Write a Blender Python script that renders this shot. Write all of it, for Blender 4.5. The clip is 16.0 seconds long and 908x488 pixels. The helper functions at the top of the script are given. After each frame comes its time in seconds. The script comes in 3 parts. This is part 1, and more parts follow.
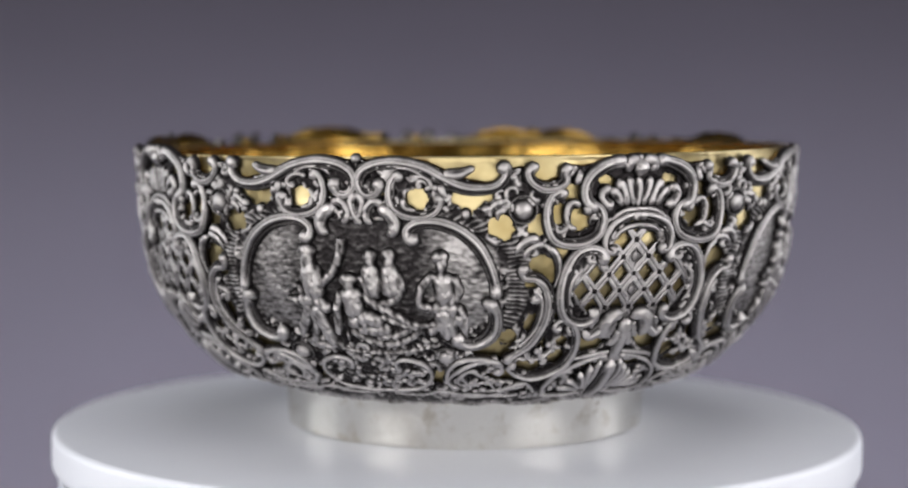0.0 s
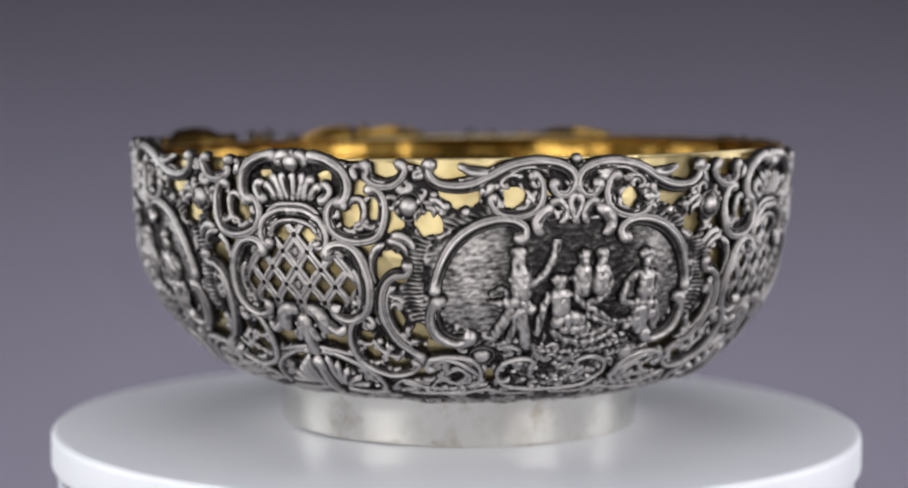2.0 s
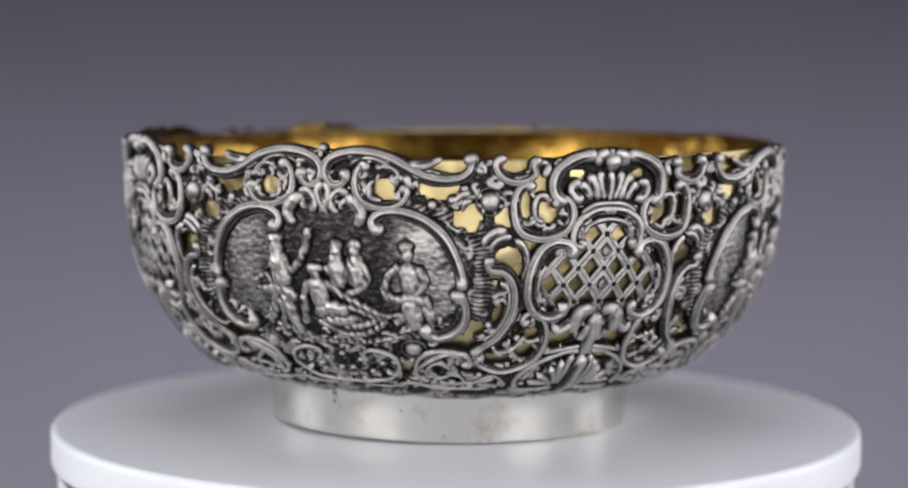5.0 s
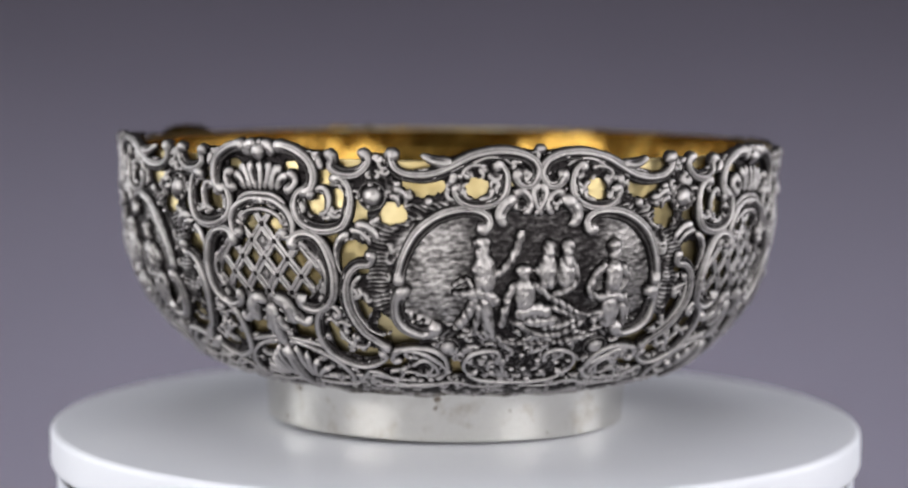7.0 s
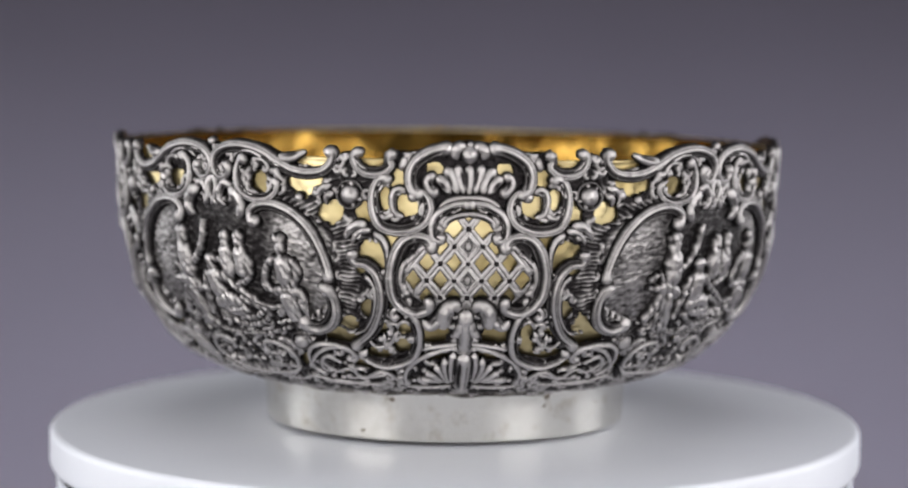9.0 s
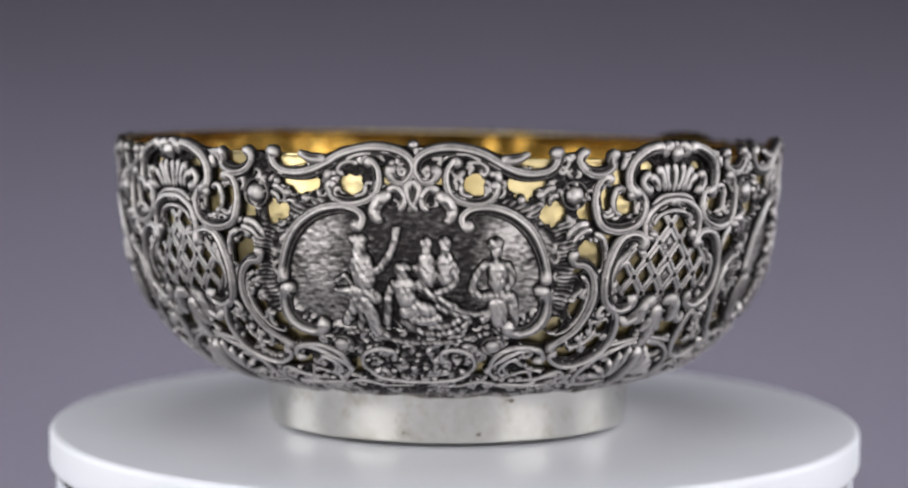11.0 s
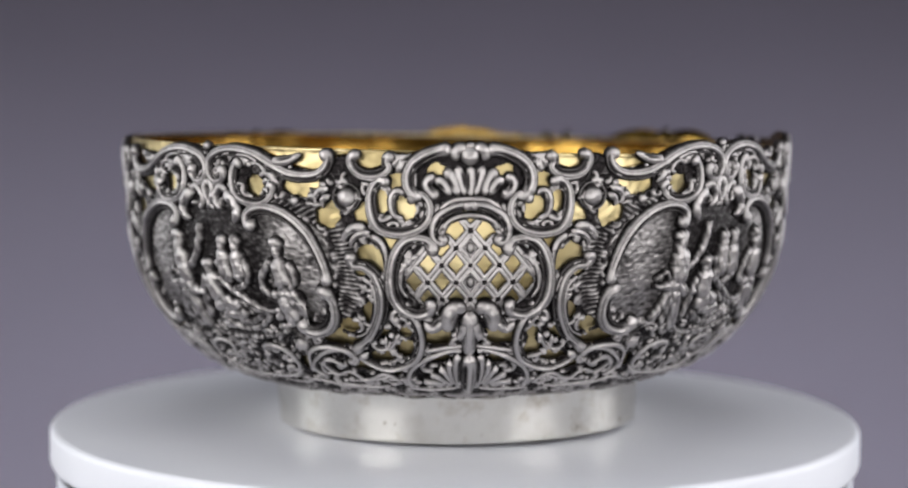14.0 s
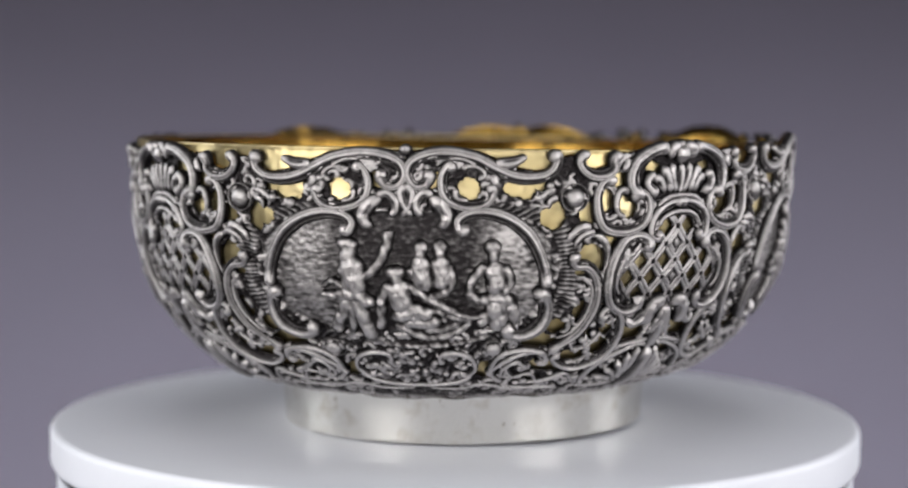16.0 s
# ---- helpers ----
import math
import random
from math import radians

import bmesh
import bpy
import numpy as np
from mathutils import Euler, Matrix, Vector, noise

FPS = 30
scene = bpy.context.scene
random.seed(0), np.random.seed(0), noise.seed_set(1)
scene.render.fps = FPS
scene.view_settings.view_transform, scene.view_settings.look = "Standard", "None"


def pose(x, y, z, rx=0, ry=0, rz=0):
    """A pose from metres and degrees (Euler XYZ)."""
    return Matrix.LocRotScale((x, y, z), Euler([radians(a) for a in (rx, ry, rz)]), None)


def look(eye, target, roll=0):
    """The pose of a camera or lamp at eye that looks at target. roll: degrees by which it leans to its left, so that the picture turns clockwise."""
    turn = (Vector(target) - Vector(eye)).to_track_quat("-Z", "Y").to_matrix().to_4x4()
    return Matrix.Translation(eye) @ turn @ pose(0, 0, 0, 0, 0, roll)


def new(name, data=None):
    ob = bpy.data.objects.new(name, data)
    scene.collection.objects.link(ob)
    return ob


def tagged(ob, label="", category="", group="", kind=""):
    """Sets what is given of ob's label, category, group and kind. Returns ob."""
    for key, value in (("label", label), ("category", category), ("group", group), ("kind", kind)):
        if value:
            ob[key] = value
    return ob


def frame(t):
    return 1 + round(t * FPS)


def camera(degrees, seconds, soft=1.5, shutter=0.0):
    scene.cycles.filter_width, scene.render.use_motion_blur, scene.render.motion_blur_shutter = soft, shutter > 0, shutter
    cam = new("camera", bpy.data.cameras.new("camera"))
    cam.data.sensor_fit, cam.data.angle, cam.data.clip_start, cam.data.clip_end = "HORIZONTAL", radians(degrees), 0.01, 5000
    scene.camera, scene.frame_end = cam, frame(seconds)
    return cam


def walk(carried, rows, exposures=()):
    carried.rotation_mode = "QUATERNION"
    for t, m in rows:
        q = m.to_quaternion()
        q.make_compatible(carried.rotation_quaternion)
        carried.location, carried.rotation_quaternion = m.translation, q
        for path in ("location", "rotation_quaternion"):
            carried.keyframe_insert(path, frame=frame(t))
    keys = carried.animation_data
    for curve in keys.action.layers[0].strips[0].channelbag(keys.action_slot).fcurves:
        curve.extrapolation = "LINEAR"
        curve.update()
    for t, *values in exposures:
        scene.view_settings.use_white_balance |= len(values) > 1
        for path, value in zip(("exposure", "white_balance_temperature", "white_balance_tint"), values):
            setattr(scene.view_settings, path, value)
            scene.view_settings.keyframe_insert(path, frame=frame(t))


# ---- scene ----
# Camera: a nearly still stand before the turntable, with a slow drift of its aim.
cam = camera(25.33, 16.0, soft=2.2)
cam.data.dof.use_dof, cam.data.dof.focus_distance, cam.data.dof.aperture_fstop = True, 0.54, 7.0


def aim(pitch, yaw):
    return pose(0.0, -0.6283, 0.1071, 90.0 - pitch, 0.0, yaw) @ pose(0, 0, 0, 0, 0, 0.325)


walk(cam, [(0.0, aim(4.715, 0.112)), (1.8, aim(4.750, 0.098)), (3.5, aim(4.788, 0.092)), (6.0, aim(4.858, 0.080)), (7.5, aim(4.858, 0.068)), (9.2, aim(4.850, 0.052)), (11.4, aim(4.848, 0.048)), (13.0, aim(4.855, 0.052)), (14.5, aim(4.868, 0.060)), (16.0, aim(4.880, 0.062))])

# Light: large soft boxes in front and at either side, in a dim studio room; fills over the paper sweep, at the flanks
# and low in front are added.
scene.view_settings.exposure = 0.0
world = bpy.data.worlds.new("studio_air")
scene.world = world
world.use_nodes = True
world.node_tree.nodes["Background"].inputs[0].default_value = (0.80, 0.80, 0.90, 1)
world.node_tree.nodes["Background"].inputs[1].default_value = 0.05


def soft_box(name, eye, target, width, height, watts, colour, spread=180.0):
    lamp = bpy.data.lights.new(name, "AREA")
    lamp.shape, lamp.size, lamp.size_y = "RECTANGLE", width, height
    lamp.energy, lamp.color, lamp.spread = watts, colour, radians(spread)
    ob = new(name, lamp)
    ob.matrix_world = look(eye, target)
    return ob


soft_box("soft_box_left", (-0.68, -0.66, 0.24), (0, 0, 0.05), 0.46, 0.66, 5.5, (1.0, 0.985, 0.97))
soft_box("soft_box_right", (0.70, -0.64, 0.24), (0, 0, 0.05), 0.46, 0.66, 5.2, (1.0, 0.985, 0.98))
# Unseen fills, added at both sides to brighten the bowl's flanks.
soft_box("strip_box_left", (-0.80, 0.18, 0.22), (0, 0, 0.05), 0.35, 0.70, 1.0, (0.97, 0.985, 1.0), 100.0)
soft_box("strip_box_right", (0.80, 0.18, 0.22), (0, 0, 0.05), 0.35, 0.70, 1.0, (0.98, 0.98, 1.0), 100.0)
soft_box("soft_box_front", (0.0, -1.05, 0.88), (0, 0, 0.05), 0.90, 0.50, 2.2, (1.0, 0.985, 0.975))
# Added fill below the camera, in place of a pale surface in front.
soft_box("soft_box_low_front", (0.0, -1.0, -0.17), (0, 0, 0.05), 1.0, 0.45, 4.0, (1.0, 0.98, 0.965))
soft_box("soft_box_overhead", (0.0, 0.05, 1.25), (0, 0.05, 0.0), 0.80, 0.60, 1.4, (0.98, 0.985, 1.0), 120.0)
# Added lamp that grades the paper; its narrow spread spares the bowl.
soft_box("soft_box_sweep", (0.0, 0.80, 0.70), (0, 0.770, -0.3), 1.6, 0.25, 5.9, (0.96, 0.96, 1.0), 80.0)


# ---- materials ----
def nodes_of(name):
    m = bpy.data.materials.new(name)
    m.use_nodes = True
    t = m.node_tree
    return m, t.nodes, t.links, t.nodes["Principled BSDF"]


def noise_node(nodes, links, scale, detail=4.0, rough=0.55, coords="Object"):
    c = nodes.new("ShaderNodeTexCoord")
    n = nodes.new("ShaderNodeTexNoise")
    n.inputs["Scale"].default_value, n.inputs["Detail"].default_value, n.inputs["Roughness"].default_value = scale, detail, rough
    links.new(c.outputs[coords], n.inputs["Vector"])
    return n


def ramp_node(nodes, links, source, stops):
    r = nodes.new("ShaderNodeValToRGB")
    e = r.color_ramp.elements
    while len(e) < len(stops):
        e.new(0.5)
    for k, (at, col) in enumerate(stops):
        e[k].position, e[k].color = at, (*col, 1)
    links.new(source, r.inputs[0])
    return r


def bump(nodes, links, bsdf, source, strength, distance):
    b = nodes.new("ShaderNodeBump")
    b.inputs["Strength"].default_value, b.inputs["Distance"].default_value = strength, distance
    links.new(source, b.inputs["Height"])
    links.new(b.outputs[0], bsdf.inputs["Normal"])


def grey(v):
    return (v, v, v)


def antique_silver(name, oxide, bright, low, high):
    """Silver with a black sulphide finish that polishing has rubbed off the raised work; recesses and flanks are also
    darkened in the colour by relief height.
    """
    m, n, l, b = nodes_of(name)
    at = n.new("ShaderNodeAttribute")
    at.attribute_name = "rubbed"
    fine = noise_node(n, l, 900.0, 3.0)
    wide = noise_node(n, l, 260.0, 4.0, 0.65)
    mix = n.new("ShaderNodeMath")
    mix.operation = "MULTIPLY_ADD"
    l.new(fine.outputs[0], mix.inputs[0])
    mix.inputs[1].default_value = 0.30
    l.new(at.outputs["Fac"], mix.inputs[2])
    more = n.new("ShaderNodeMath")
    more.operation = "MULTIPLY_ADD"
    l.new(wide.outputs[0], more.inputs[0])
    more.inputs[1].default_value = 0.42
    l.new(mix.outputs[0], more.inputs[2])
    span = n.new("ShaderNodeMapRange")
    span.inputs["From Min"].default_value, span.inputs["From Max"].default_value = low + 0.36, high + 0.36
    span.interpolation_type = "SMOOTHSTEP"
    l.new(more.outputs[0], span.inputs["Value"])
    col = ramp_node(n, l, span.outputs[0], [(0.0, oxide), (0.5, tuple(0.45 * (x + y) for x, y in zip(oxide, bright))), (1.0, bright)])
    l.new(col.outputs[0], b.inputs["Base Color"])
    rough = ramp_node(n, l, span.outputs[0], [(0.0, grey(0.54)), (1.0, grey(0.43))])
    l.new(rough.outputs[0], b.inputs["Roughness"])
    b.inputs["Metallic"].default_value = 1.0
    # hand-chased unevenness under a fine grain
    broad = n.new("ShaderNodeBump")
    broad.inputs["Strength"].default_value, broad.inputs["Distance"].default_value = 0.55, 0.0012
    l.new(wide.outputs[0], broad.inputs["Height"])
    grain = n.new("ShaderNodeBump")
    grain.inputs["Strength"].default_value, grain.inputs["Distance"].default_value = 0.40, 0.0003
    l.new(fine.outputs[0], grain.inputs["Height"])
    l.new(broad.outputs[0], grain.inputs["Normal"])
    l.new(grain.outputs[0], b.inputs["Normal"])
    return m


SILVER = antique_silver("antique_silver", (0.026, 0.023, 0.024), (0.505, 0.48, 0.478), 0.085, 1.0)


def plain_silver():
    m, n, l, b = nodes_of("worn_plain_silver")
    wide = noise_node(n, l, 38.0, 5.0, 0.6)
    fine = noise_node(n, l, 420.0, 4.0, 0.6)
    spots = noise_node(n, l, 210.0, 2.0, 0.5)
    col = ramp_node(n, l, wide.outputs[0], [(0.28, (0.62, 0.59, 0.54)), (0.46, (0.84, 0.82, 0.77)), (0.8, (0.91, 0.895, 0.85))])
    pit = ramp_node(n, l, spots.outputs[0], [(0.71, grey(1.0)), (0.76, (0.35, 0.30, 0.26))])
    mul = n.new("ShaderNodeMix")
    mul.data_type, mul.blend_type = "RGBA", "MULTIPLY"
    mul.inputs["Factor"].default_value = 1.0
    l.new(col.outputs[0], mul.inputs["A"])
    l.new(pit.outputs[0], mul.inputs["B"])
    blotch = noise_node(n, l, 75.0, 6.0, 0.72)
    stain = ramp_node(n, l, blotch.outputs[0], [(0.52, grey(1.0)), (0.68, (0.60, 0.54, 0.46))])
    mul2 = n.new("ShaderNodeMix")
    mul2.data_type, mul2.blend_type = "RGBA", "MULTIPLY"
    mul2.inputs["Factor"].default_value = 0.75
    l.new(mul.outputs["Result"], mul2.inputs["A"])
    l.new(stain.outputs[0], mul2.inputs["B"])
    l.new(mul2.outputs["Result"], b.inputs["Base Color"])
    r = ramp_node(n, l, fine.outputs[0], [(0.3, grey(0.17)), (0.75, grey(0.25))])
    l.new(r.outputs[0], b.inputs["Roughness"])
    b.inputs["Metallic"].default_value = 1.0
    bump(n, l, b, wide.outputs[0], 0.2, 0.0015)
    return m


PLAIN_SILVER = plain_silver()


def gilt():
    m, n, l, b = nodes_of("gilt_metal")
    wide = noise_node(n, l, 60.0, 3.0)
    col = ramp_node(n, l, wide.outputs[0], [(0.3, (0.33, 0.255, 0.115)), (0.7, (0.64, 0.54, 0.31))])
    l.new(col.outputs[0], b.inputs["Base Color"])
    b.inputs["Roughness"].default_value = 0.36
    b.inputs["Metallic"].default_value = 1.0
    bump(n, l, b, wide.outputs[0], 0.5, 0.003)
    return m


GILT = gilt()


# Darker than gilt_metal; the base is lowered to hold the interior's brightness down.
def dark_gilt():
    m, n, l, b = nodes_of("dark_gilt_metal")
    wide = noise_node(n, l, 30.0, 2.0)
    fine = noise_node(n, l, 160.0, 4.0)
    col = ramp_node(n, l, fine.outputs[0], [(0.3, (0.17, 0.088, 0.014)), (0.7, (0.46, 0.295, 0.075))])
    l.new(col.outputs[0], b.inputs["Base Color"])
    b.inputs["Roughness"].default_value = 0.27
    b.inputs["Metallic"].default_value = 1.0
    bump(n, l, b, wide.outputs[0], 0.8, 0.006)
    return m


DARK_GILT = dark_gilt()


def solder():
    m, n, l, b = nodes_of("tarnished_solder")
    fine = noise_node(n, l, 300.0, 4.0)
    col = ramp_node(n, l, fine.outputs[0], [(0.40, (0.06, 0.05, 0.045)), (0.68, (0.40, 0.38, 0.35))])
    l.new(col.outputs[0], b.inputs["Base Color"])
    b.inputs["Roughness"].default_value, b.inputs["Metallic"].default_value = 0.5, 1.0
    bump(n, l, b, fine.outputs[0], 0.5, 0.0006)
    return m


SOLDER = solder()


def platter_white():
    m, n, l, b = nodes_of("white_plastic")
    wide = noise_node(n, l, 14.0, 4.0)
    fine = noise_node(n, l, 1500.0, 2.0)
    col = ramp_node(n, l, wide.outputs[0], [(0.3, (0.745, 0.762, 0.835)), (0.7, (0.79, 0.807, 0.87))])
    l.new(col.outputs[0], b.inputs["Base Color"])
    r = ramp_node(n, l, wide.outputs[0], [(0.3, grey(0.42)), (0.7, grey(0.50))])
    l.new(r.outputs[0], b.inputs["Roughness"])
    bump(n, l, b, fine.outputs[0], 0.05, 0.0003)
    return m


WHITE = platter_white()


def plain(name, base, rough, vary=0.12, scale=25.0):
    m, n, l, b = nodes_of(name)
    wide = noise_node(n, l, scale, 4.0)
    col = ramp_node(n, l, wide.outputs[0], [(0.3, tuple(c * (1 - vary) for c in base)), (0.7, tuple(c * (1 + vary) for c in base))])
    l.new(col.outputs[0], b.inputs["Base Color"])
    b.inputs["Roughness"].default_value = rough
    bump(n, l, b, wide.outputs[0], 0.1, 0.001)
    return m


INK = plain("black_ink", (0.02, 0.02, 0.022), 0.6)
GAP_SHADE = plain("dark_gap_shade", (0.015, 0.015, 0.016), 0.7)
PAPER = plain("grey_violet_paper", (0.117, 0.107, 0.140), 0.95, 0.025, 6.0)
ROOM = plain("dim_room_paint", (0.30, 0.30, 0.32), 0.9, 0.05, 3.0)


# ---- mesh helpers ----
def mesh_object(name, verts, faces, material, parent=None, label="", rubbed=None, smooth=True):
    me = bpy.data.meshes.new(name)
    verts = np.asarray(verts, dtype=np.float32)
    faces = np.asarray(faces, dtype=np.int32)
    me.vertices.add(len(verts))
    me.vertices.foreach_set("co", verts.ravel())
    k = faces.shape[1]
    me.loops.add(faces.size)
    me.loops.foreach_set("vertex_index", faces.ravel())
    me.polygons.add(len(faces))
    me.polygons.foreach_set("loop_start", np.arange(0, faces.size, k, dtype=np.int32))
    me.polygons.foreach_set("use_smooth", np.full(len(faces), smooth))
    me.update(calc_edges=True)
    me.validate()
    if rubbed is not None:
        layer = me.attributes.new("rubbed", "FLOAT", "POINT")
        layer.data.foreach_set("value", np.asarray(rubbed, dtype=np.float32))
    me.materials.append(material)
    ob = new(name, me)
    if parent is not None:
        ob.parent = parent
    return tagged(ob, label) if label else ob


def empty(name):
    ob = new(name)
    ob.empty_display_size = 0.02
    return ob


def lathe(name, profile, material, parent=None, label="", n=192):
    """A turned form: profile of (radius, height) in metres, run round the axis."""
    prof = np.array(profile)
    th = np.arange(n) * 2 * np.pi / n
    verts = np.stack([np.outer(prof[:, 0], np.cos(th)), np.outer(prof[:, 0], np.sin(th)), np.outer(prof[:, 1], np.ones(n))], -1).reshape(-1, 3)
    i, j = np.meshgrid(np.arange(len(prof) - 1), np.arange(n), indexing="ij")
    i, j = i.ravel(), j.ravel()
    j2 = (j + 1) % n
    faces = np.stack([i * n + j, i * n + j2, (i + 1) * n + j2, (i + 1) * n + j], -1)
    return mesh_object(name, verts, faces, material, parent, label)


def rounded(points, radius, steps=5):
    """A profile with its inner corners rounded by an arc-like blend."""
    out = [points[0]]
    for a, b, c in zip(points, points[1:], points[2:]):
        a, b, c = Vector(a), Vector(b), Vector(c)
        u, v = (a - b), (c - b)
        d = min(radius, u.length * 0.45, v.length * 0.45)
        p, q = b + u.normalized() * d, b + v.normalized() * d
        for k in range(steps + 1):
            s = k / steps
            out.append(tuple((1 - s) ** 2 * p + 2 * s * (1 - s) * b + s * s * q))
    out.append(points[-1])
    return out


# ---- the studio ----
def build_studio():
    arc = [(0.55 + 0.62 * math.sin(t), 0.32 - 0.62 * math.cos(t)) for t in np.linspace(0, math.pi / 2, 24)]
    line = [(-0.30, -0.30), (0.10, -0.30)] + arc + [(1.17, 0.9), (1.17, 1.6)]
    w = 1.5
    verts = [(x, y, z) for y, z in line for x in (-w, w)] + [(x, y + 0.003, z - 0.003) for y, z in line for x in (-w, w)]
    m = len(line)
    faces = [(2 * k, 2 * k + 1, 2 * k + 3, 2 * k + 2) for k in range(m - 1)]
    faces += [(2 * m + 2 * k + 2, 2 * m + 2 * k + 3, 2 * m + 2 * k + 1, 2 * m + 2 * k) for k in range(m - 1)]
    tagged(mesh_object("backdrop", verts, faces, PAPER), "smooth grey violet paper sweep behind the turntable", "backdrop", kind="structure")
    # Unseen room, added round the set to close it off and bounce light.
    x0, x1, y0, y1, z0, z1 = -2.0, 2.0, -2.2, 1.8, -0.80, 1.9
    box = {
        "floor": [(x0, y0, z0), (x1, y0, z0), (x1, y1, z0), (x0, y1, z0)],
        "ceiling": [(x0, y0, z1), (x0, y1, z1), (x1, y1, z1), (x1, y0, z1)],
        "wall_south": [(x0, y0, z0), (x0, y0, z1), (x1, y0, z1), (x1, y0, z0)],
        "wall_north": [(x0, y1, z0), (x1, y1, z0), (x1, y1, z1), (x0, y1, z1)],
        "wall_west": [(x0, y0, z0), (x0, y1, z0), (x0, y1, z1), (x0, y0, z1)],
        "wall_east": [(x1, y0, z0), (x1, y0, z1), (x1, y1, z1), (x1, y1, z0)],
    }
    for name, quad in box.items():
        q = [Vector(v) for v in quad]
        nrm = (q[1] - q[0]).cross(q[2] - q[0]).normalized() * -0.08
        verts = q + [v + nrm for v in q]
        faces = [(0, 1, 2, 3), (7, 6, 5, 4), (0, 4, 5, 1), (1, 5, 6, 2), (2, 6, 7, 3), (3, 7, 4, 0)]
        tagged(mesh_object(name, verts, faces, ROOM, smooth=False), "plain dim grey unseen studio " + name.split("_")[0], name.split("_")[0], kind="structure")
    # the table that carries the turntable, under the paper
    wood = plain("table_wood", (0.22, 0.16, 0.11), 0.6)
    table = tagged(empty("work_table"), "plain wooden work table under the grey paper", "table")

    def block(name, cx, cy, cz, sx, sy, sz):
        bm = bmesh.new()
        bmesh.ops.create_cube(bm, size=1.0, matrix=Matrix.Translation((cx, cy, cz)) @ Matrix.Diagonal((sx, sy, sz, 1)))
        bmesh.ops.bevel(bm, geom=bm.edges[:], offset=0.004, segments=2, affect="EDGES")
        me = bpy.data.meshes.new(name)
        bm.to_mesh(me)
        bm.free()
        me.materials.append(wood)
        new(name, me).parent = table

    block("tabletop", 0, 0.08, -0.3245, 1.2, 0.8, 0.04)
    for x in (-0.55, 0.55):
        for y in (-0.26, 0.42):
            block("leg", x, y, -0.5725, 0.05, 0.05, 0.455)


build_studio()


# ---- the turntable ----
def build_turntable():
    stand = tagged(empty("turntable"), "round white plastic display turntable slowly turning", "turntable")
    lathe("base_drum", rounded([(0.001, -0.030), (0.1230, -0.030), (0.1230, -0.0146), (0.118, -0.0146)], 0.0008), WHITE, stand, "white plastic base drum", 256)
    lathe("base_column", rounded([(0.06, -0.2975), (0.06, -0.030)], 0.001), WHITE, stand, "white plastic base column", 96)
    # Black ring closes the gap; its colour stands for the shade inside.
    lathe("gap_ring", rounded([(0.117, -0.0118), (0.1219, -0.0118), (0.1219, -0.0147), (0.117, -0.0147)], 0.0004), GAP_SHADE, stand, "black ring standing for the shaded gap", 256)
    top = rounded([(0.0005, 0.0), (0.125, 0.0), (0.125, -0.006)], 0.0024, 8)
    under = rounded([(0.125, -0.006), (0.125, -0.0122), (0.0005, -0.0122)], 0.0036, 8)
    disc = lathe("platter", top + under[1:], WHITE, stand, "glossy white round platter", 256)
    # a small arrow drawn on the platter's edge
    at, r = radians(-97.1), 0.12515
    shapes = [[(0.0, -0.0005), (0.0012, -0.0030), (0.00045, -0.0030), (-0.00045, -0.0030), (-0.0012, -0.0030)],
              [(-0.0017, -0.0052), (-0.0011, -0.0024), (0.0011, -0.0024), (0.0017, -0.0052), (0.0, -0.0036)]]
    for name, s in zip(("arrow_tip", "arrow_barb"), shapes):
        verts = [((r + d) * math.cos(at + x / r), (r + d) * math.sin(at + x / r), z) for d in (0.0, -0.0004) for x, z in s]
        k = len(s)
        me = bpy.data.meshes.new(name)
        me.from_pydata(verts, [], [tuple(range(k)), tuple(reversed(range(k, 2 * k)))] + [(i, i + k, (i + 1) % k + k, (i + 1) % k) for i in range(k)])
        me.materials.append(INK)
        ob = tagged(new(name, me), "black ink arrow mark")
        ob.parent = disc
    return stand, disc


turntable, platter = build_turntable()


# ---- the bowl ----
# Outer shape of the openwork: radius by height, in millimetres.
LOW = [(58.0, 15.3), (63.8, 15.9), (68.8, 17.3), (73.0, 19.1), (76.4, 21.2)]
HIGH = [(98.4 + 4.43 * q - 5.46 * q * q + 3.28 * q ** 3 - -0.5 * math.exp(-((q + 0.8) / 0.5) ** 2), 60 + 30 * q) for q in np.linspace(-1.2, 1.1, 24)]
SHAPE = np.array(LOW + HIGH)
ARC = np.concatenate([[0], np.cumsum(np.hypot(*np.diff(SHAPE, axis=0).T))])
# The chased panels are not quite evenly spaced round the bowl: turn of each quarter's middle and edge.
TURN_AT = np.array([-45.0, 0.0, 45.0, 90.0, 135.0, 180.0, 225.0, 270.0, 315.0, 360.0, 405.0])
TURN_TO = np.array([-107.1, -62.6, -13.1, 31.4, 76.0, 118.9, 163.3, 208.3, 252.9, 297.4, 346.9])


